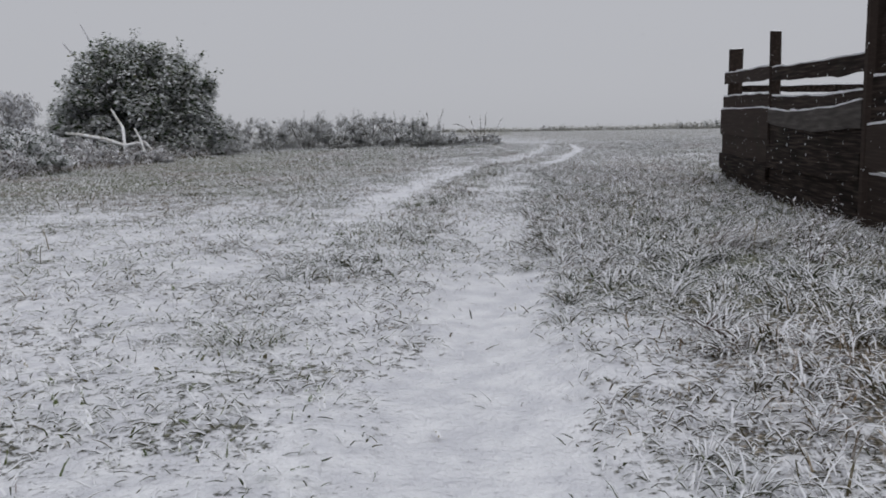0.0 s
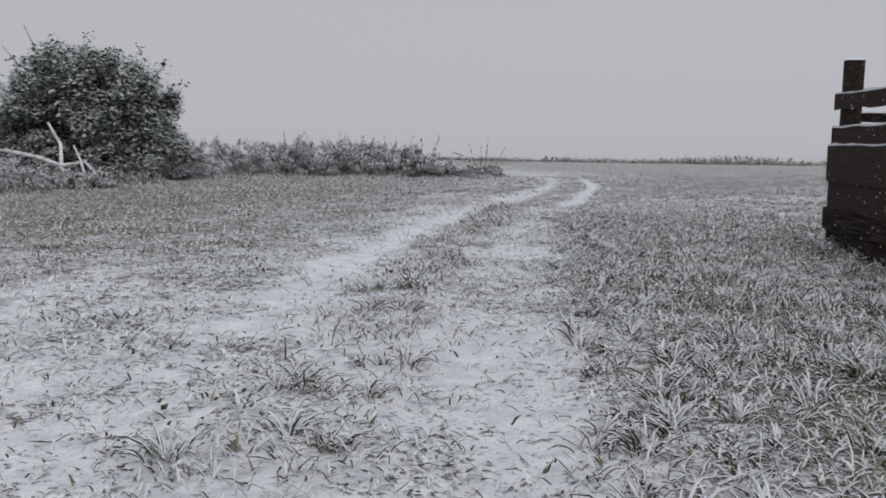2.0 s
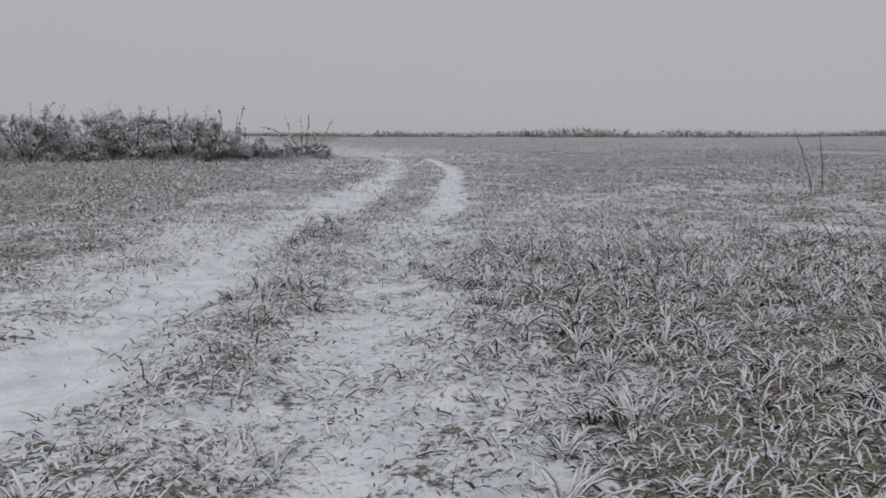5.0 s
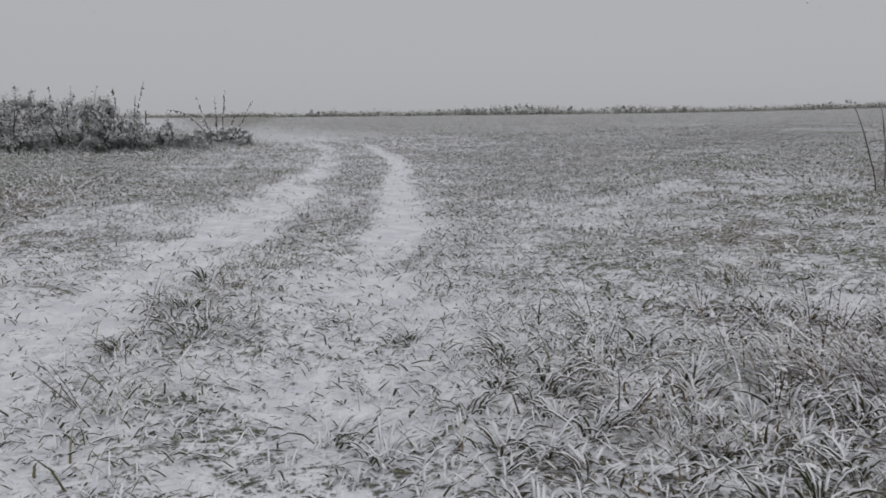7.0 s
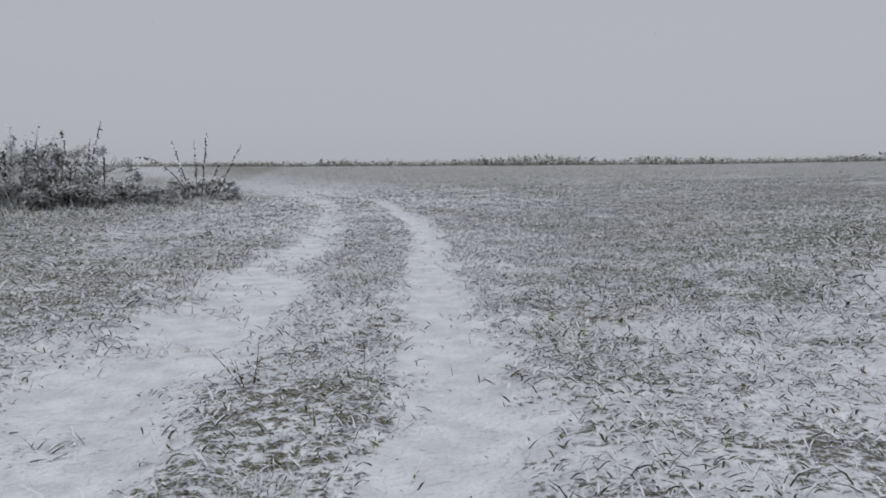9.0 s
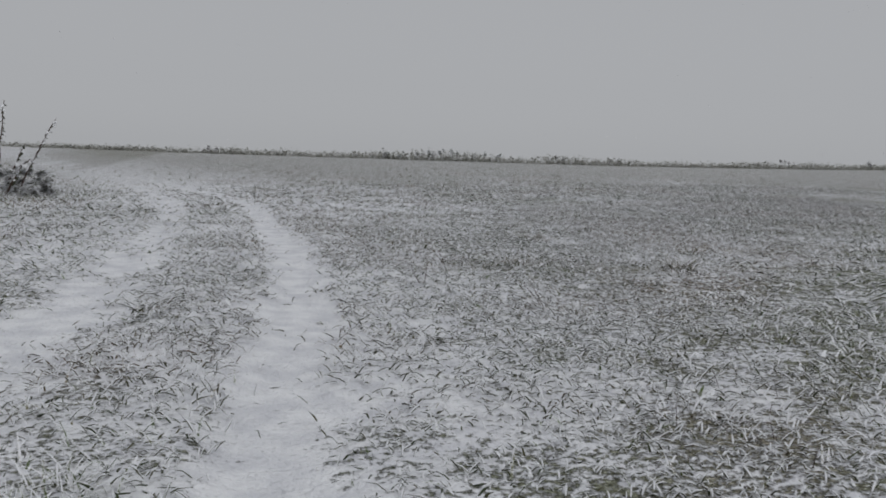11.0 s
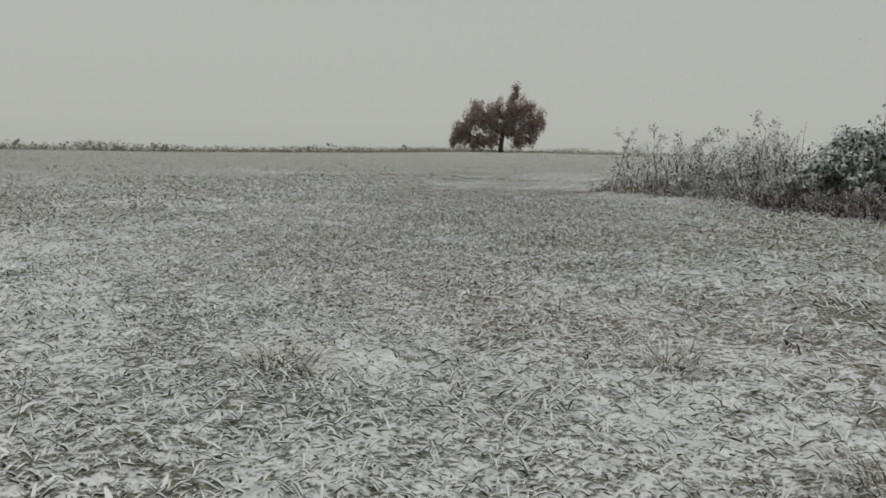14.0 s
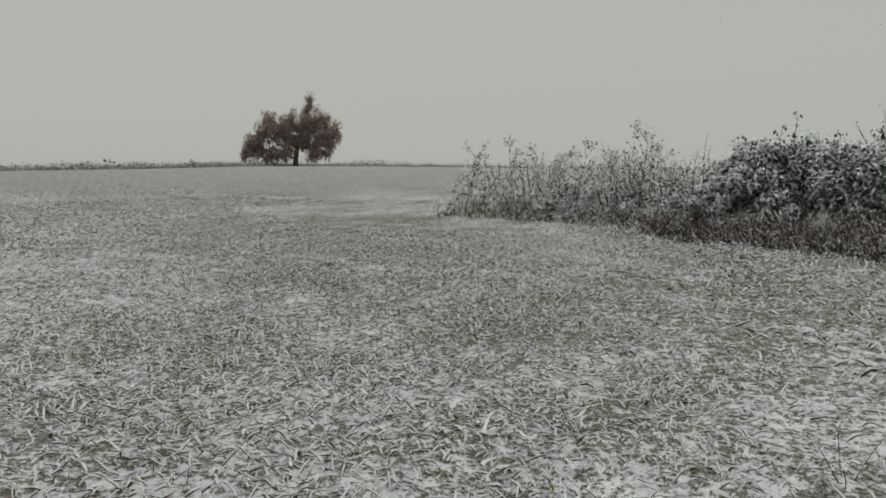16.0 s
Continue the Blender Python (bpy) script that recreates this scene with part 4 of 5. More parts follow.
def thicket(name, poly, stems, grass, tall, label, seed, mat=M_WEED, grass_mat=M_STRAW, leaf=0.05, edge_low=0.5, per=5, leaf_mat=None):
    """Rank weeds: stiff stems with small leaves and side twigs over long matted grass."""
    r = np.random.default_rng(seed)
    xs, ys = [p[0] for p in poly], [p[1] for p in poly]

    def pts(n):
        x, y = r.uniform(min(xs), max(xs), n * 4), r.uniform(min(ys), max(ys), n * 4)
        k = inside(x, y, poly)
        return x[k][:n], y[k][:n]

    def rim(x, y):
        return edge_low + (1 - edge_low) * smooth(0.1, 1.0, line_distance(x, y, list(poly) + [poly[0]]))

    x, y = pts(stems)
    n = len(x)
    hgt = (0.22 + 0.78 * r.uniform(0, 1, n) ** 2.4) * tall * rim(x, y) * (0.35 + 1.0 * vnoise(x, y, 1.3, seed))
    phi, th0 = r.uniform(0, 6.28, n), r.uniform(0, 1.0, n)
    th1 = th0 + r.uniform(-0.2, 1.5, n)
    z = height(x, y)
    base = np.stack([x, y, z - 0.02], 1)
    a = strands(base, phi, th0, th1, hgt, r.uniform(0.003, 0.0065, n), 3, 3, 0.3)
    # side twigs and little leaves from points along the stems
    m = n * per
    j = np.repeat(np.arange(n), per)
    s = r.uniform(0.3, 1.0, m)
    th = th0[j] + (th1[j] - th0[j]) * s / 2
    way = np.stack([np.sin(th) * np.cos(phi[j]), np.sin(th) * np.sin(phi[j]), np.cos(th)], 1)
    at = base[j] + way * (hgt[j] * s)[:, None]
    tp = r.uniform(0, 6.28, m)
    b = strands(at, tp, r.uniform(0.4, 0.9, m), r.uniform(0.3, 1.6, m), r.uniform(0.08, 0.26, m) * tall, np.full(m, 0.0042), 2, 2, 0.3, r.uniform(-1, 1, m))
    lf_at = at + r.normal(0, 0.03 * tall, (m, 3))
    lf_at[:, 2] = np.maximum(lf_at[:, 2], 0.03)
    ml = len(lf_at)
    c = leaves(lf_at, r.uniform(-0.6, 1.0, ml), r.uniform(0, 6.28, ml), leaf * r.uniform(0.6, 1.9, ml), 0.28)
    gx_, gy_ = pts(grass)
    k = len(gx_)
    d = strands(np.stack([gx_, gy_, height(gx_, gy_) - 0.02], 1), r.uniform(0, 6.28, k), r.uniform(0.2, 1.1, k), r.uniform(1.2, 2.4, k),
                r.uniform(0.2, 0.6, k) * tall * rim(gx_, gy_), r.uniform(0.003, 0.0075, k), 3, 2, 0.25, r.uniform(-0.6, 0.6, k))
    tagged(new(name + "_stems", tri_mesh(name, *join(a, b), mat)), label, "weeds", kind="stuff")
    tagged(new(name + "_leaves", tri_mesh(name, *c, leaf_mat or mat)), "withered snowy leaves of " + label, "weeds", kind="stuff")
    tagged(new(name + "_grass", tri_mesh(name, *d, grass_mat)), "long matted snowy grass under weeds", "grass", kind="stuff")


thicket("weed_skirt", [(-10, 30.3), (-6, 32.9), (-2.6, 33.3), (0.3, 35.6), (1.0, 38.2), (-0.3, 38.4), (-2.6, 35.4), (-6, 35.2), (-9.6, 33)], 500, 7000, 0.36,
        "short frosted weeds spreading out from the thicket", 19, M_HOAR_HAZE, M_SOFT)
thicket("low_weeds", [(-2.6, 34.4), (-1.6, 35.0), (-0.4, 36.4), (0.3, 38.6), (-0.8, 40.5), (-3.2, 40.5), (-3.2, 36)], 700, 5000, 0.62,
        "low frosted weeds trailing off towards the track", 20, M_HOAR_HAZE, M_HOAR_HAZE)
thicket("weed_strip", [(-10.6, 31.0), (-8, 33.6), (-5, 35.0), (-3.4, 34.3), (-2.2, 35.4), (-2.4, 40), (-6, 41), (-12, 38)], 650, 15000, 1.05,
        "grey frosted weed thicket along the field edge", 21, M_HOAR_HAZE, M_HOAR_HAZE)
thicket("weed_pile", [(-8.6, 14.6), (-9.0, 17.6), (-9.6, 20.5), (-9.4, 23.0), (-9.0, 25.6), (-8.9, 27.5), (-10.5, 31), (-16, 31), (-18, 24), (-14, 14)], 2000, 9000, 1.05,
        "low frosted weeds and grass before the green bush", 22)
thicket("weed_bank", [(20.0, 40.6), (19.9, 38.6), (18.9, 36.7), (17.9, 35.4), (19.0, 34.8), (21.5, 36), (23.5, 39), (23, 41.5)], 650, 5500, 1.15,
        "brown frosted weeds at the edge of the field", 23)
thicket("bramble_skirt", [(18.2, 36.0), (17.3, 34.6), (17.0, 33.4), (16.2, 32.5), (15.9, 31.0), (16.0, 28.5), (17.2, 28.5), (18.6, 33), (19.2, 35.2)], 2600, 5000, 1.35,
        "dark brown bramble stems with drooping snowy grass", 24, M_STALK, M_STALK, 0.05)

shrub("leafy_bush", (19.25, 34.1, 0), (1.25, 1.2, 1.45), 30000, 0.092, M_LEAF_DULL, "low leafy bush with drooping leaves edged in snow", 31, stems=8, twigs=26, lumps=150, low=0.3, spiky=2, droop=0.95, aspect=0.44)
shrub("leafy_bush", (18.9, 32.2, 0), (1.6, 1.5, 1.68), 30000, 0.092, M_LEAF_DULL, "low leafy bush with drooping leaves edged in snow", 32, stems=8, twigs=26, lumps=160, low=0.3, spiky=2, droop=0.95, aspect=0.44)
shrub("leafy_bush", (18.8, 29.9, 0), (1.8, 1.5, 1.75), 30000, 0.092, M_LEAF_DULL, "low leafy bush with drooping leaves edged in snow", 33, stems=8, twigs=22, lumps=150, low=0.3, spiky=2, droop=0.95, aspect=0.44)
shrub("sapling", (25.2, 32.9, 0), (0.9, 0.9, 2.0), 1200, 0.07, M_FROST_HAZE, "pale frosted sapling behind the leafy bushes", 34, stems=4, twigs=18, lumps=40, low=0.4, spiky=0, category="sapling")
shrub("leafy_bush", (-10.4, 19.2, 0), (1.2, 1.0, 1.15), 7000, 0.09, M_LEAF_DULL, "low dark-leaved bush among frosted weeds", 36, stems=6, twigs=18, lumps=60, low=0.1, spiky=2)
# lower lumps that make up the weed strips
for k, (x, y, r_, h) in enumerate([(-10.4, 32.4, 0.9, 1.1), (-11.2, 33.8, 1.1, 1.35), (-9.2, 34.2, 1.0, 1.25), (-7.9, 35.2, 1.1, 1.4), (-6.5, 35.6, 1.0, 1.15), (-5.2, 36.2, 1.2, 1.4), (-3.9, 35.8, 1.1, 1.3), (-2.9, 35.6, 0.9, 1.15), (-1.7, 36.6, 0.8, 0.5), (-0.7, 37.8, 0.8, 0.5), (-2.4, 37.4, 0.9, 0.7), (-6.0, 37.5, 1.3, 1.5), (-8.3, 36.8, 1.3, 1.55),
                                   (-10.1, 17.6, 1.0, 0.7), (-11.0, 20.2, 1.1, 0.75), (-10.3, 22.4, 0.8, 0.55), (-12.2, 24.5, 1.0, 0.8), (-10.3, 24.1, 0.7, 0.5), (-9.5, 24.4, 0.6, 0.45)]):
    shrub("scrub", (x, y, 0), (r_, r_ * 0.85, h), 5200, 0.09 if k < 13 else 0.055, M_HOAR_HAZE if k < 13 else M_WEED, "low frosted scrub with small grey snowy leaves", 110 + k, stems=6, twigs=14, lumps=50, low=0.12, spiky=3, category="shrub")
for k, (x, y, r_, h) in enumerate([(21.9, 40.4, 0.7, 0.6), (21.2, 38.4, 0.8, 0.75), (20.4, 37.2, 0.8, 0.8), (19.6, 36.1, 0.8, 1.05), (21.6, 37.2, 0.9, 1.25), (21.4, 39.5, 0.6, 0.5), (22.3, 39.0, 0.9, 1.0), (19.2, 35.6, 0.7, 0.75), (18.6, 35.0, 0.7, 0.8), (22.6, 41.2, 0.7, 0.7), (20.4, 38.2, 0.6, 0.45), (20.8, 36.4, 0.8, 1.1), (24.2, 40.6, 1.2, 1.2), (25.8, 42.2, 1.3, 1.25), (24.0, 38.4, 1.1, 1.3), (26.4, 40.2, 1.3, 1.3), (22.9, 36.4, 1.1, 1.3)]):
    shrub("scrub", (x, y, 0), (r_, r_ * 0.85, h), 3600, 0.058, M_HOAR_HAZE if k > 11 else M_RIME if k % 3 else M_WEED, "low brown scrub with frosted withered leaves", 130 + k, stems=6, twigs=14, lumps=50, low=0.12, spiky=3, category="shrub")
canes("tall_reed", (18.6, 35.3, 0), "thin bare stalks rising above the leafy bush", 35, 5, 1.75, 0.45, M_STALK, 0.02, "stalks", M_STALK, 0.008)


def umbel(at, tall, seed, label, group="branched dry weeds"):
    """A stiff dead weed with a branched head of small seed clusters."""
    pr, r = random.Random(seed), np.random.default_rng(seed)
    ob = thing("dry_weed", at, label, "weed", group)
    line = limb_line(pr, (0, 0, -0.04), (pr.uniform(-0.15, 0.15), pr.uniform(-0.15, 0.15), 1), tall, 0.07, 6)
    part_np("stalk", tube(line, [0.009 * (1 - 0.1 * i) for i in range(7)], 5), M_STALK, ob)
    for k in range(8):
        q = line[3 + k % 4]
        a = pr.uniform(0, 6.28)
        tw = limb_line(pr, q, (math.cos(a) * 0.8, math.sin(a) * 0.8, 1), tall * pr.uniform(0.15, 0.3), 0.12, 4)
        br = part_np("branch", tube(tw, [0.005, 0.0045, 0.004, 0.0035, 0.003], 4), M_STALK, ob)
        pos = np.array(tw[-1])[None] + r.normal(0, 0.05, (26, 3)) * np.array([1, 1, 0.8])
        tagged(part_np("seed_head", leaves(pos, r.uniform(-0.8, 0.6, 26), r.uniform(0, 6.28, 26), r.uniform(0.045, 0.085, 26), 0.6), M_HOAR_HAZE, br, "snowy seed cluster"), kind="stuff")
    return ob


for k, (x, y, h) in enumerate([(20.4, 40.2, 1.45), (20.6, 39.2, 1.55), (20.2, 37.9, 1.5), (21.4, 38.6, 1.35), (19.4, 36.5, 1.75), (20.0, 36.9, 1.3),
                               (21.6, 39.4, 1.5), (21.0, 38.3, 1.35), (20.7, 37.4, 1.45), (20.9, 36.6, 1.7), (19.8, 36.0, 1.35)]):
    umbel((x, y, ground_z(x, y)), h * 0.8, 50 + k, "tall dead weed with branched snowy seed heads")

# ---------------------------------------------------------------- dead wood by the bush
dead = thing("fallen_branch", (-10.95, 25.6, 0), "bleached broken branches with snow beside the green bush", "branch")
part_np("upright_branch", tube([(0.25, -0.1, -0.05), (0.0, 0.0, 0.45), (-0.2, 0.35, 1.05), (-0.38, 0.4, 1.3), (-0.56, 0.4, 1.62)], [0.05, 0.05, 0.046, 0.042, 0.03], 8, 0.1, prng), M_DEAD, dead)
part_np("leaning_branch", tube([(0.8, -0.1, -0.05), (0.68, -0.1, 0.25), (0.5, 0.05, 0.65), (0.3, 0.1, 1.02)], [0.035, 0.035, 0.03, 0.022], 8, 0.1, prng), M_DEAD, dead)
part_np("lying_branch", tube([(-2.0, 0.2, 0.9), (-1.5, 0.1, 0.86), (-0.7, 0.05, 0.72), (0.0, 0.0, 0.5), (0.6, 0.1, 0.6), (1.0, 0.2, 0.1)], [0.03, 0.045, 0.05, 0.05, 0.04, 0.03], 8, 0.12, prng), M_DEAD, dead)

# ---------------------------------------------------------------- far trees and hedge
def tree(name, at, tall, spread, trunk_h, count, leaf, mat, label, seed, lumps=130):
    """A tree: tapered trunk, forking limbs, and a crown of hanging leaf sprays round the limbs' ends."""
    pr, r = random.Random(seed), np.random.default_rng(seed)
    ob = thing(name, at, label, "tree")
    line = limb_line(pr, (0, 0, -0.2), (0.03, 0, 1), tall * 0.6, 0.06, 6)
    part_np("trunk", tube(line, [0.04 * tall * (1 - 0.13 * i) for i in range(7)], 9, 0.08, pr), M_BARK, ob)
    tips = []
    for k in range(14):
        a = 2.4 * k + pr.uniform(-0.4, 0.4)
        q = line[2 + k % 5]
        ln = spread * pr.uniform(0.65, 1.0) * (1.0 - 0.08 * (k % 5))
        lb = limb_line(pr, q, (math.cos(a), math.sin(a), pr.uniform(0.25, 1.1)), ln, 0.16, 6, 0.06)
        part_np("limb", tube(lb, [0.013 * tall * (1 - 0.15 * i) + 0.006 for i in range(7)], 5, 0.1, pr), M_BARK, ob)
        tips += lb[3:]
    tips += line[5:]
    tips = np.array([tuple(q) for q in tips])
    u, el = r.uniform(0, 6.28, lumps), np.arcsin(r.uniform(-0.75, 1, lumps))
    rad = r.uniform(0.5, 1.0, lumps) * (0.8 + 0.35 * vnoise(u * 3, el * 3, 1.0, seed))
    mid = trunk_h + (tall - trunk_h) * 0.45
    half = (tall - trunk_h) * 0.52
    lc = np.stack([np.cos(u) * np.cos(el) ** 0.5 * rad * spread, np.sin(u) * np.cos(el) ** 0.5 * rad * spread, mid + np.sin(el) * rad * half * 1.0], 1)
    lc = np.concatenate([lc, tips])
    hull = ((lc[:, 0] ** 2 + lc[:, 1] ** 2) / spread ** 2 + ((lc[:, 2] - mid) / half) ** 2) < 1.25
    lc = lc[hull]
    lr = r.uniform(0.09, 0.2, len(lc)) * spread
    pick = r.integers(0, len(lc), count)
    d = r.normal(0, 1, (count, 3))
    d /= np.linalg.norm(d, axis=1)[:, None]
    pos = lc[pick] + d * (lr[pick] * r.uniform(0.1, 1, count) ** 0.5)[:, None] * np.array([0.85, 0.85, 1.2])
    pos[:, 2] -= np.abs(r.normal(0, 0.3, count))
    pos = pos[pos[:, 2] > trunk_h * 0.45]
    n = len(pos)
    tagged(part_np("crown", leaves(pos, r.uniform(0.2, 1.4, n), r.uniform(0, 6.28, n), leaf * r.uniform(0.6, 1.4, n), 0.5), mat, ob), "snow-dusted foliage", kind="stuff")
    return ob


def lobed_tree(name, at, label, seed, across, lobes, limbs, count, leaf):
    """A spreading old tree; lobes: centres along the line across, height, half width and half height of the masses of its crown."""
    pr, r = random.Random(seed), np.random.default_rng(seed)
    ob = thing(name, at, label, "tree")
    ax = Vector((*across, 0)).normalized()
    deep = Vector((-ax.y, ax.x, 0))
    trunk = [Vector((0, 0, -0.3)), ax * 0.05 + Vector((0, 0, 1.0)), ax * 0.2 + Vector((0, 0, 2.4)), ax * 0.6 + Vector((0, 0, 4.2)), ax * 1.2 + Vector((0, 0, 6.0))]
    part_np("trunk", tube(trunk, [0.42, 0.34, 0.3, 0.22, 0.12], 9, 0.1, pr), M_BARK, ob)
    for u, z, k in limbs:
        a, b = trunk[k], ax * u + deep * pr.uniform(-1.2, 1.2) + Vector((0, 0, z))
        line = [a.lerp(b, q / 6) + Vector((pr.uniform(-0.12, 0.12), pr.uniform(-0.12, 0.12), 0.5 * q / 6 * (1 - q / 6))) for q in range(7)]
        part_np("limb", tube(line, [0.15 - 0.02 * q for q in range(7)], 5, 0.1, pr), M_BARK, ob)
    cs, rs = [], []
    for u, z, ru, rz in lobes:
        n = max(4, int(11 * ru * rz))
        d = r.normal(0, 1, (n, 3))
        d /= np.linalg.norm(d, axis=1)[:, None]
        q = r.uniform(0.35, 1.0, n)[:, None] * d
        cs.append(np.array(ax)[None] * (u + q[:, :1] * ru) + np.array(deep)[None] * (q[:, 1:2] * ru) + np.array([0, 0, 1.0])[None] * (z + q[:, 2:] * rz))
        rs.append(r.uniform(0.3, 0.8, n))
    cs, rs = np.concatenate(cs), np.concatenate(rs)
    pick = r.integers(0, len(cs), count)
    d = r.normal(0, 1, (count, 3))
    d /= np.linalg.norm(d, axis=1)[:, None]
    pos = cs[pick] + d * (rs[pick] * r.uniform(0.1, 1, count) ** 0.5)[:, None] * np.array([1, 1, 1.15])
    pos[:, 2] -= np.abs(r.normal(0, 0.22, count))
    pos = pos[pos[:, 2] > 0.25]
    n = len(pos)
    tagged(part_np("crown", leaves(pos, r.uniform(0.2, 1.4, n), r.uniform(0, 6.28, n), leaf * r.uniform(0.6, 1.4, n), 0.5), M_BROWN_HAZE, ob), "brown snow-flecked foliage with haze in its colour, in loose hanging masses", kind="stuff")
    return ob


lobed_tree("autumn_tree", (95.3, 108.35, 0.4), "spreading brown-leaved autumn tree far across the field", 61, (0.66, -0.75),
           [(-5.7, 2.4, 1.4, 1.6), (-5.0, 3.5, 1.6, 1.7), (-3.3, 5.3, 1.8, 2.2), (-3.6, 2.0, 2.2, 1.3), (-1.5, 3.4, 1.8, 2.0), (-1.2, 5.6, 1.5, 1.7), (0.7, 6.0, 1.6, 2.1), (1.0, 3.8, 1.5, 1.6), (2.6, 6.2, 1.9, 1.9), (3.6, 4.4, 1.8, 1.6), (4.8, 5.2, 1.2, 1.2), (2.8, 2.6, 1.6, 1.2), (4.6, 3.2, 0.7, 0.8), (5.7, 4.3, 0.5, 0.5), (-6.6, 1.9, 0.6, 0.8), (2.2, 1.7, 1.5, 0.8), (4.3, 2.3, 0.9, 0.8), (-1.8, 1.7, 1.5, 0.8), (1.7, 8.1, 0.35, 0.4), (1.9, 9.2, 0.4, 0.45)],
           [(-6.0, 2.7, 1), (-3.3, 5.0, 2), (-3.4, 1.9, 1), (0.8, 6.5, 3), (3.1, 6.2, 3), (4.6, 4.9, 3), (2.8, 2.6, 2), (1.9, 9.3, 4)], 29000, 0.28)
for k, (x, y, h) in enumerate([(-76, 118, 8.6), (-85, 115, 9.5), (-90, 110, 8.4), (-99, 103, 9.0)]):
    tree("distant_tree", (x, y, -0.3), h, 5.6, 0.2, 6000, 0.6, M_FROST_HAZE, "tree beyond the green bush, frosted and paled with haze colour", 63 + k)
for k in range(13):
    x, y = -11.0 - 2.5 * k, 75.4 - 0.25 * k
    shrub("pale_bush", (x, y, 0), (1.9, 1.5, 1.65 + 0.3 * ((k * 5) % 4) / 3), 2200, 0.16, M_HOAR_HAZE, "bush with frost and haze in its pale colour, in a hedge far behind the weeds", 300 + k, stems=5, twigs=12, lumps=30, low=0.05, spiky=2)

HEDGE = curve_pts(list(zip(HEDGE_X[1:], HEDGE_Y[1:])) + [(160, 60)], 10)


def hedge_row():
    """A rank strip of weeds and low scrub closing the field."""
    r = np.random.default_rng(71)
    pts = np.array(HEDGE)
    n = 15000
    i = r.integers(0, len(pts) - 1, n)
    s = r.uniform(0, 1, n)
    p = pts[i] * (1 - s[:, None]) + pts[i + 1] * s[:, None] + r.normal(0, 1, (n, 2)) * np.array([0.5, 0.9])
    body = 0.62 + 1.8 * vnoise(p[:, 0], p[:, 1], 7.0, 72) * vnoise(p[:, 0], p[:, 1], 2.2, 73) ** 1.5
    body *= 0.38 + 0.55 * smooth(-8, 22, p[:, 0])
    hgt = body * r.uniform(0.2, 0.75, n) + (r.uniform(0, 1, n) > 0.99) * 0.2
    base = np.stack([p[:, 0], p[:, 1], height(p[:, 0], p[:, 1]) - 0.03], 1)
    a = strands(base, r.uniform(0, 6.28, n), r.uniform(0, 0.9, n), r.uniform(0.9, 2.4, n), hgt, r.uniform(0.012, 0.04, n), 2, 2, 0.35, r.uniform(-0.6, 0.6, n))
    up = base + r.normal(0, 0.1, (n, 3)) + np.stack([np.zeros(n), np.zeros(n), 0.06 + body * r.uniform(0.0, 0.6, n)], 1)
    b = leaves(up, r.uniform(-0.4, 0.9, n), r.uniform(0, 6.28, n), r.uniform(0.14, 0.34, n), 0.7)
    tagged(new("hedge_weeds", tri_mesh("hedge_weeds", *a, M_HEDGE_HAZE)), "low strip of frosted weeds across the field, greyed with haze colour", "weeds", kind="stuff")
    tagged(new("hedge_leaves", tri_mesh("hedge_leaves", *b, M_HEDGE_HAZE)), "withered frosted leaves in hazed grey along the far field edge", "weeds", kind="stuff")


hedge_row()
for k, (x, y, sx, h) in enumerate([(20.5, 95.5, 1.6, 1.0), (23.0, 95.6, 1.9, 1.15), (25.8, 96.0, 1.5, 1.0), (17.5, 96.2, 1.0, 0.7), (2.5, 100, 1.0, 0.75), (33, 96.3, 1.0, 0.7), (38.5, 96.5, 1.3, 0.8),
                                  (61, 101.5, 1.5, 0.9), (74, 105, 1.2, 0.9)]):
    shrub("hedge_bush", (x, y, ground_z(x, y)), (sx, 0.9, h), 800, 0.13, M_LEAF_DULL if k < 4 else M_WEED, "low dark scrub bush on the far field edge", 80 + k, stems=4, twigs=8, lumps=10)

# ---------------------------------------------------------------- single dry weeds in the field
def field_weed(seed, stalks, tall):
    pr, r = random.Random(seed), np.random.default_rng(seed)
    ob = thing("dry_stalk", (0, 0, -30), "thin dead weed stalks standing in the snowy grass", "weed", "dry weed stalks in the field")
    for _ in range(stalks):
        a, le = pr.uniform(0, 6.28), pr.uniform(0.15, 1.1)
        line = limb_line(pr, (math.cos(a) * 0.03, math.sin(a) * 0.03, -0.02), (math.cos(a) * le, math.sin(a) * le, 1), tall * pr.uniform(0.6, 1.0), 0.08, 5)
        st = part_np("stalk", tube(line, [0.0032, 0.003, 0.0027, 0.0023, 0.0019, 0.0012], 4), M_STALK, ob)
        pos = np.concatenate([np.array(q)[None] + r.normal(0, 0.012, (5, 3)) for q in line[2:]])
        tagged(part_np("seed_head", leaves(pos, r.uniform(-0.8, 0.6, len(pos)), r.uniform(0, 6.28, len(pos)), r.uniform(0.012, 0.035, len(pos)), 0.5), M_WEED, st), kind="stuff")
    return ob


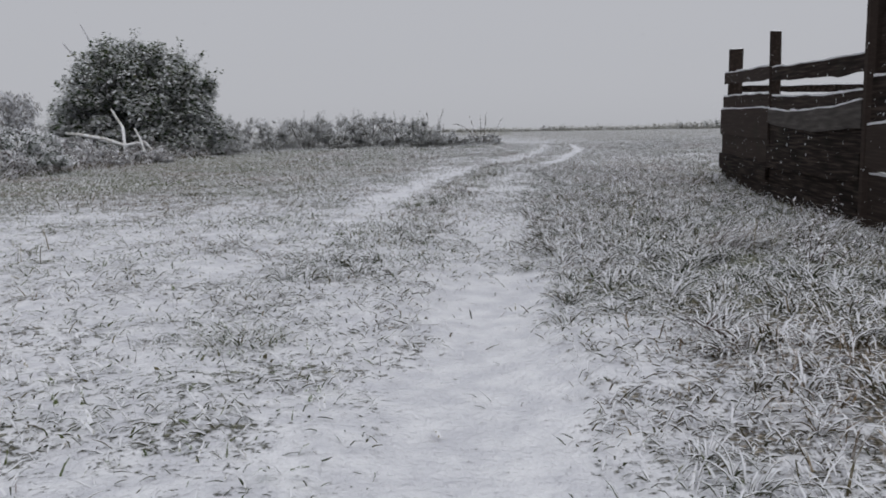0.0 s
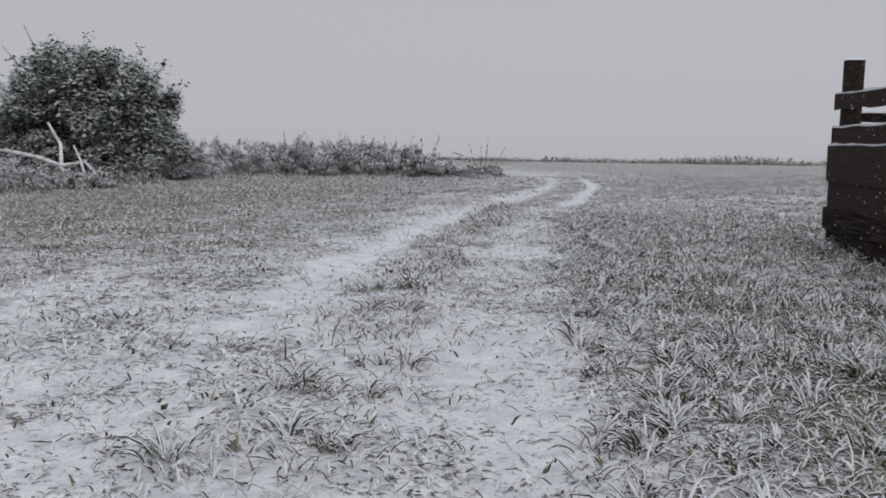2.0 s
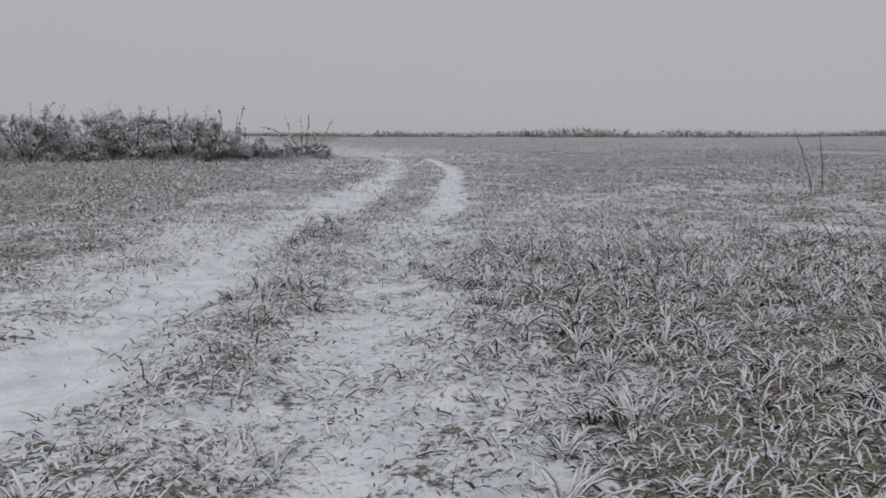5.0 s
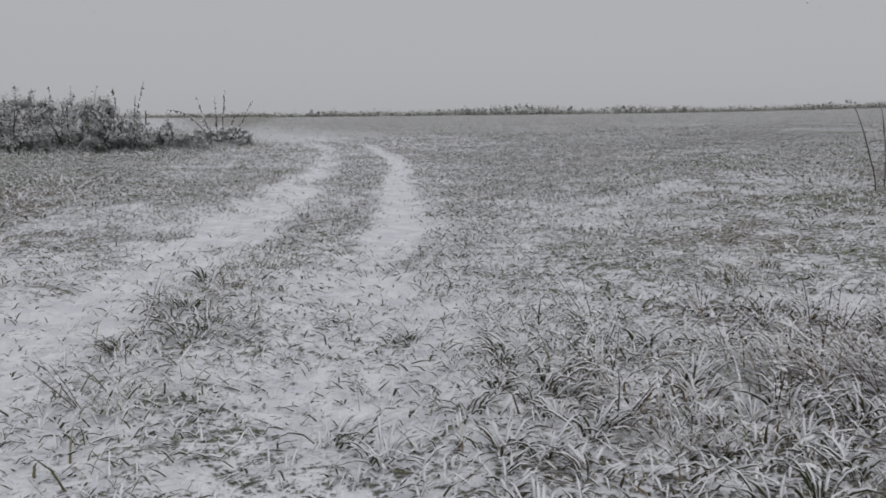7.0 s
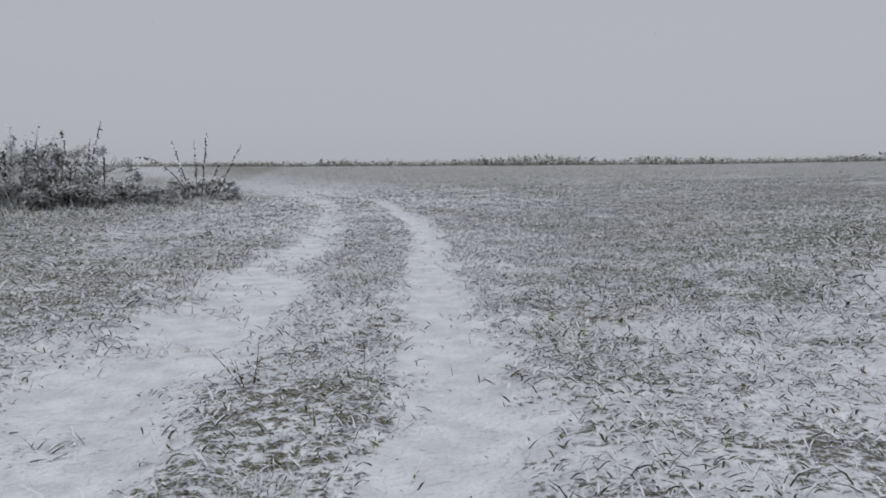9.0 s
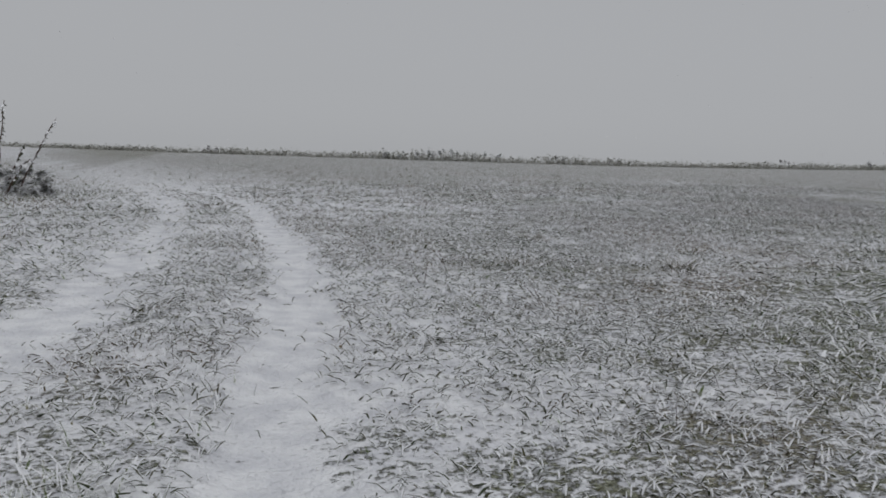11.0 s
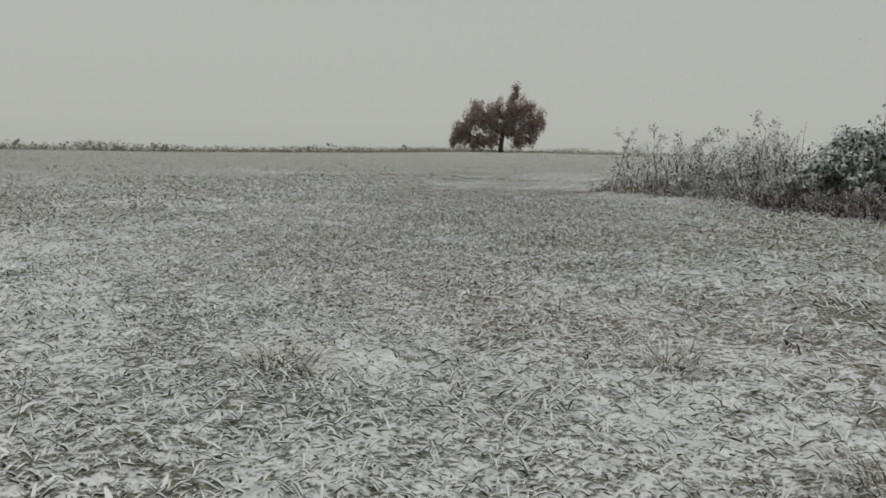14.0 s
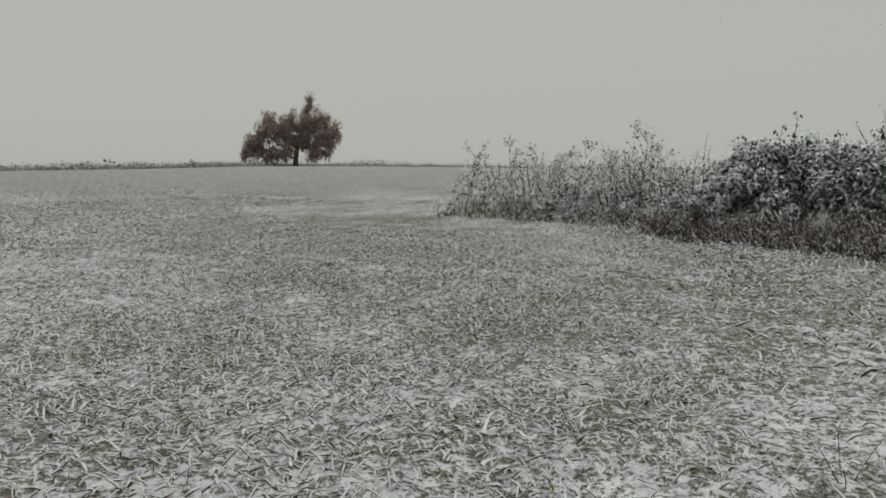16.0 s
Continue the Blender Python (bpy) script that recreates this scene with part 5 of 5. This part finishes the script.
def grass_tuft(seed, blades, reach, tall, mat, label):
    r = np.random.default_rng(seed)
    ob = thing("grass_tuft", (0, 0, -30), label, "grass", "grass tufts by the track")
    n = blades
    a, q = r.uniform(0, 6.28, n), r.uniform(0, 1, n) ** 0.7 * reach
    base = np.stack([np.cos(a) * q, np.sin(a) * q, np.full(n, -0.015)], 1)
    phi = a + r.normal(0, 0.8, n)
    th = r.uniform(0.55, 1.25, n)
    ch = strands(base, phi, th, th + r.uniform(0.5, 1.3, n), tall * r.uniform(0.5, 1.15, n), r.uniform(0.0022, 0.005, n), 3, 2, 0.25, r.uniform(-0.4, 0.4, n))
    tagged(part_np("clump", ch, mat, ob), kind="stuff")
    return ob


def tussock(x, y, turn, label):
    """A sheaf of long grass bent over to one side, dark underneath."""
    r = np.random.default_rng(int(x * 100))
    ob = thing("tussock", (x, y, ground_z(x, y)), label, "grass")
    ob.rotation_euler[2] = turn
    for sx, n, tall, mat in ((-0.22, 150, 0.3, M_STRAW), (0.0, 190, 0.36, M_STALK), (0.2, 170, 0.34, M_STRAW), (0.4, 120, 0.26, M_GRASS)):
        base = np.stack([sx + r.normal(0, 0.11, n), r.normal(0, 0.14, n), np.full(n, -0.015)], 1)
        th = r.uniform(0.35, 1.1, n)
        ch = strands(base, r.normal(0, 0.55, n), th, th + r.uniform(0.6, 1.3, n), tall * r.uniform(0.5, 1.15, n), r.uniform(0.002, 0.0045, n), 4, 2, 0.25, r.uniform(-0.5, 0.5, n))
        tagged(part_np("clump", ch, mat, ob), kind="stuff")


tussock(2.95, 6.35, 0.1, "dark tussock of long grass bent over by snow")
tussock(3.39, 17.27, 2.6, "tussock of long grass bent over a dark hollow")
tussock(3.45, 6.6, -0.2, "dark tussock of long grass flattened beside the fence")
twig_ = thing("fallen_twig", (2.34, 3.8, ground_z(2.34, 3.8)), "thin dark twig lying on snowy grass", "twig")
part_np("main_twig", tube([(-0.08, 0.27, 0.02), (-0.03, 0.12, 0.06), (0.0, 0.02, 0.05), (0.05, -0.11, 0.055), (0.1, -0.23, 0.03)], [0.004, 0.006, 0.007, 0.008, 0.009], 6, 0.1, prng), M_STALK, twig_)
part_np("side_twig", tube([(0.0, 0.03, 0.05), (0.06, 0.08, 0.09), (0.09, 0.15, 0.11)], [0.005, 0.004, 0.002], 5, 0.1, prng), M_STALK, twig_)
tufts = [grass_tuft(201, 120, 0.14, 0.2, M_GRASS, "dense tuft of arching grass bent by snow"), grass_tuft(202, 190, 0.24, 0.17, M_GRASS, "wide low tuft of grass holding snow"),
         grass_tuft(203, 130, 0.18, 0.27, M_STRAW, "tall tuft of straw-brown grass with snow"), grass_tuft(204, 150, 0.22, 0.2, M_STRAW, "brown dead tuft flattened in the snow")]
tuft_spots = [(0.25, 6.73, 1), (1.55, 5.9, 0), (0.28, 3.84, 1), (0.21, 12.82, 1), (0.44, 11.2, 1), (0.16, 10.4, 1), (1.75, 9.9, 2), (0.51, 15.6, 1), (1.11, 20.4, 1), (0.75, 17.7, 1), (1.98, 25.6, 1), (1.45, 21.5, 1),
              (4.82, 30.1, 3), (6.23, 29.9, 2), (4.53, 28.2, 3), (7.09, 31.1, 2), (5.73, 32.1, 3), (4.21, 19.7, 2), (2.45, 17.07, 3), (2.97, 23.5, 1), (-5.29, 15.8, 2), (13.93, 36.3, 1), (8.66, 36.1, 1), (11.0, 35.2, 1)]
# rough tufts strewn over the fence side, the middle of the track and the left of it
tr = random.Random(17)
tuft_spots += [(tr.uniform(2.4, 4.1), tr.uniform(3.2, 13.0), tr.choice((1, 2, 2))) for _ in range(14)]
tuft_spots += [(tr.uniform(2.4, 6.2), tr.uniform(13.0, 19.5), tr.choice((2, 2, 3))) for _ in range(9)]
tuft_spots += [(0.28 + 0.02 * y + tr.uniform(-0.15, 0.15), y, tr.choice((0, 1))) for y in (9.3, 12.2, 13.7, 16.5, 19.3)]
tuft_spots += [(tr.uniform(-3.5, -0.8), tr.uniform(7, 14), tr.choice((0, 1))) for _ in range(5)]
tuft_spots += [(tr.uniform(7, 10), tr.uniform(31, 35), tr.choice((0, 1, 2))) for _ in range(4)]
for k, (x, y, v) in enumerate(tuft_spots):
    c = copy_thing(tufts[v], pose(x, y, ground_z(x, y), 0, 0, k * 83))
    q = 0.5 + 0.4 * ((k * 37) % 11) / 10
    c.scale = (q, q, q)
for p in tufts:
    for o in [*p.children_recursive, p]:
        bpy.data.objects.remove(o)

def tall_stalk(x, y, lean, tall, seed):
    """One tall dead stalk with the stubs of small side shoots."""
    pr = random.Random(seed)
    ob = thing("dry_stalk", (x, y, ground_z(x, y)), "single tall dark dead stalk standing in rough grass", "weed")
    line = [Vector((lean * (k / 7) ** 1.5 + pr.uniform(-0.008, 0.008), pr.uniform(-0.008, 0.008), -0.03 + (tall + 0.03) * k / 7)) for k in range(8)]
    stalk = part_np("stalk", tube(line, [0.0085 - 0.0007 * k for k in range(8)], 5), M_STALK, ob)
    for k in range(2, 8):
        a = pr.uniform(0, 6.28)
        way = Vector((math.cos(a), math.sin(a), 0.9)) * pr.uniform(0.025, 0.05)
        part_np("side_shoot", tube([line[k], line[k] + way], [0.004, 0.002], 4), M_STALK, stalk)


tall_stalk(7.72, 23.5, -0.31, 0.93, 7)
tall_stalk(8.06, 23.8, -0.1, 0.88, 8)

protos = [field_weed(91, 2, 0.45), field_weed(92, 3, 0.4), field_weed(93, 4, 0.3), field_weed(94, 1, 0.6), field_weed(95, 5, 0.26)]
spots = [(12.07, 37.77, 0, 1.0), (4.25, 30.1, 1, 0.7), (4.6, 31.9, 3, 0.5), (4.1, 30.8, 0, 0.55), (0.55, 18.7, 1, 0.75), (0.5, 19.3, 0, 0.6), (3.32, 17.7, 0, 1.0), (0.56, 17.74, 1, 0.8),
         (6.9, 19.6, 3, 1.1), (7.15, 19.5, 0, 1.1), (4.35, 17.9, 4, 1.2), (-0.1, 13.6, 1, 0.8), (-5.2, 15.6, 4, 1.3), (3.3, 5.7, 4, 1.2), (4.0, 7.8, 4, 1.3), (1.35, 22.6, 4, 0.9), (13.2, 38.9, 0, 0.8), (4.4, 28.3, 1, 0.7), (3.85, 29.3, 1, 0.7)]
spots += [(2.3 + 0.14 * k, 17.2 + 0.47 * (k * 5 % 4), (1, 4, 2)[k % 3], 0.9) for k in range(11)]
spots += [(tr.uniform(2.7, 4.1), tr.uniform(5, 9), tr.choice((1, 2, 4)), tr.uniform(0.8, 1.2)) for _ in range(5)]
spots += [(tr.uniform(3.1, 5.5), tr.uniform(15, 18.2), tr.choice((0, 1, 2, 4)), tr.uniform(0.8, 1.2)) for _ in range(6)]
spots += [(tr.uniform(6, 16), tr.uniform(31, 38), tr.choice((2, 4)), tr.uniform(0.5, 0.9)) for _ in range(9)]
spots += [(tr.uniform(-2.8, 0.3), tr.uniform(8, 14), tr.choice((1, 2, 4)), tr.uniform(0.5, 0.8)) for _ in range(4)]
for k, (x, y, v, s) in enumerate(spots):
    c = copy_thing(protos[v], pose(x, y, ground_z(x, y), 0, 0, k * 67))
    c.scale = (s, s, s)
for p in protos:
    for o in [*p.children_recursive, p]:
        bpy.data.objects.remove(o)

# ---------------------------------------------------------------- snow in the air
fr = np.random.default_rng(99)
nf = 5000
fx, fy, fz = fr.uniform(-14, 26, nf), fr.uniform(2, 46, nf), fr.uniform(0.25, 5.0, nf)
k_ = line_distance(fx, fy, TRACK) > 1.6
fc = np.stack([fx, fy, fz], 1)[k_]
nf = len(fc)
rad_ = fr.uniform(0.002, 0.0045, nf)[:, None, None]
octa = np.array([(1, 0, 0), (-1, 0, 0), (0, 1, 0), (0, -1, 0), (0, 0, 1.8), (0, 0, -1.8)])
fv = fc[:, None, :] + octa[None] * rad_
ff = np.array([(0, 2, 4), (2, 1, 4), (1, 3, 4), (3, 0, 4), (2, 0, 5), (1, 2, 5), (3, 1, 5), (0, 3, 5)])
flakes = tri_mesh("snowflakes", fv.reshape(-1, 3), (np.arange(nf)[:, None, None] * 6 + ff[None]).reshape(-1, 3), M_SNOW)
tagged(new("snowflakes", flakes), "scattered white snowflakes falling through the air", "snow", kind="stuff")
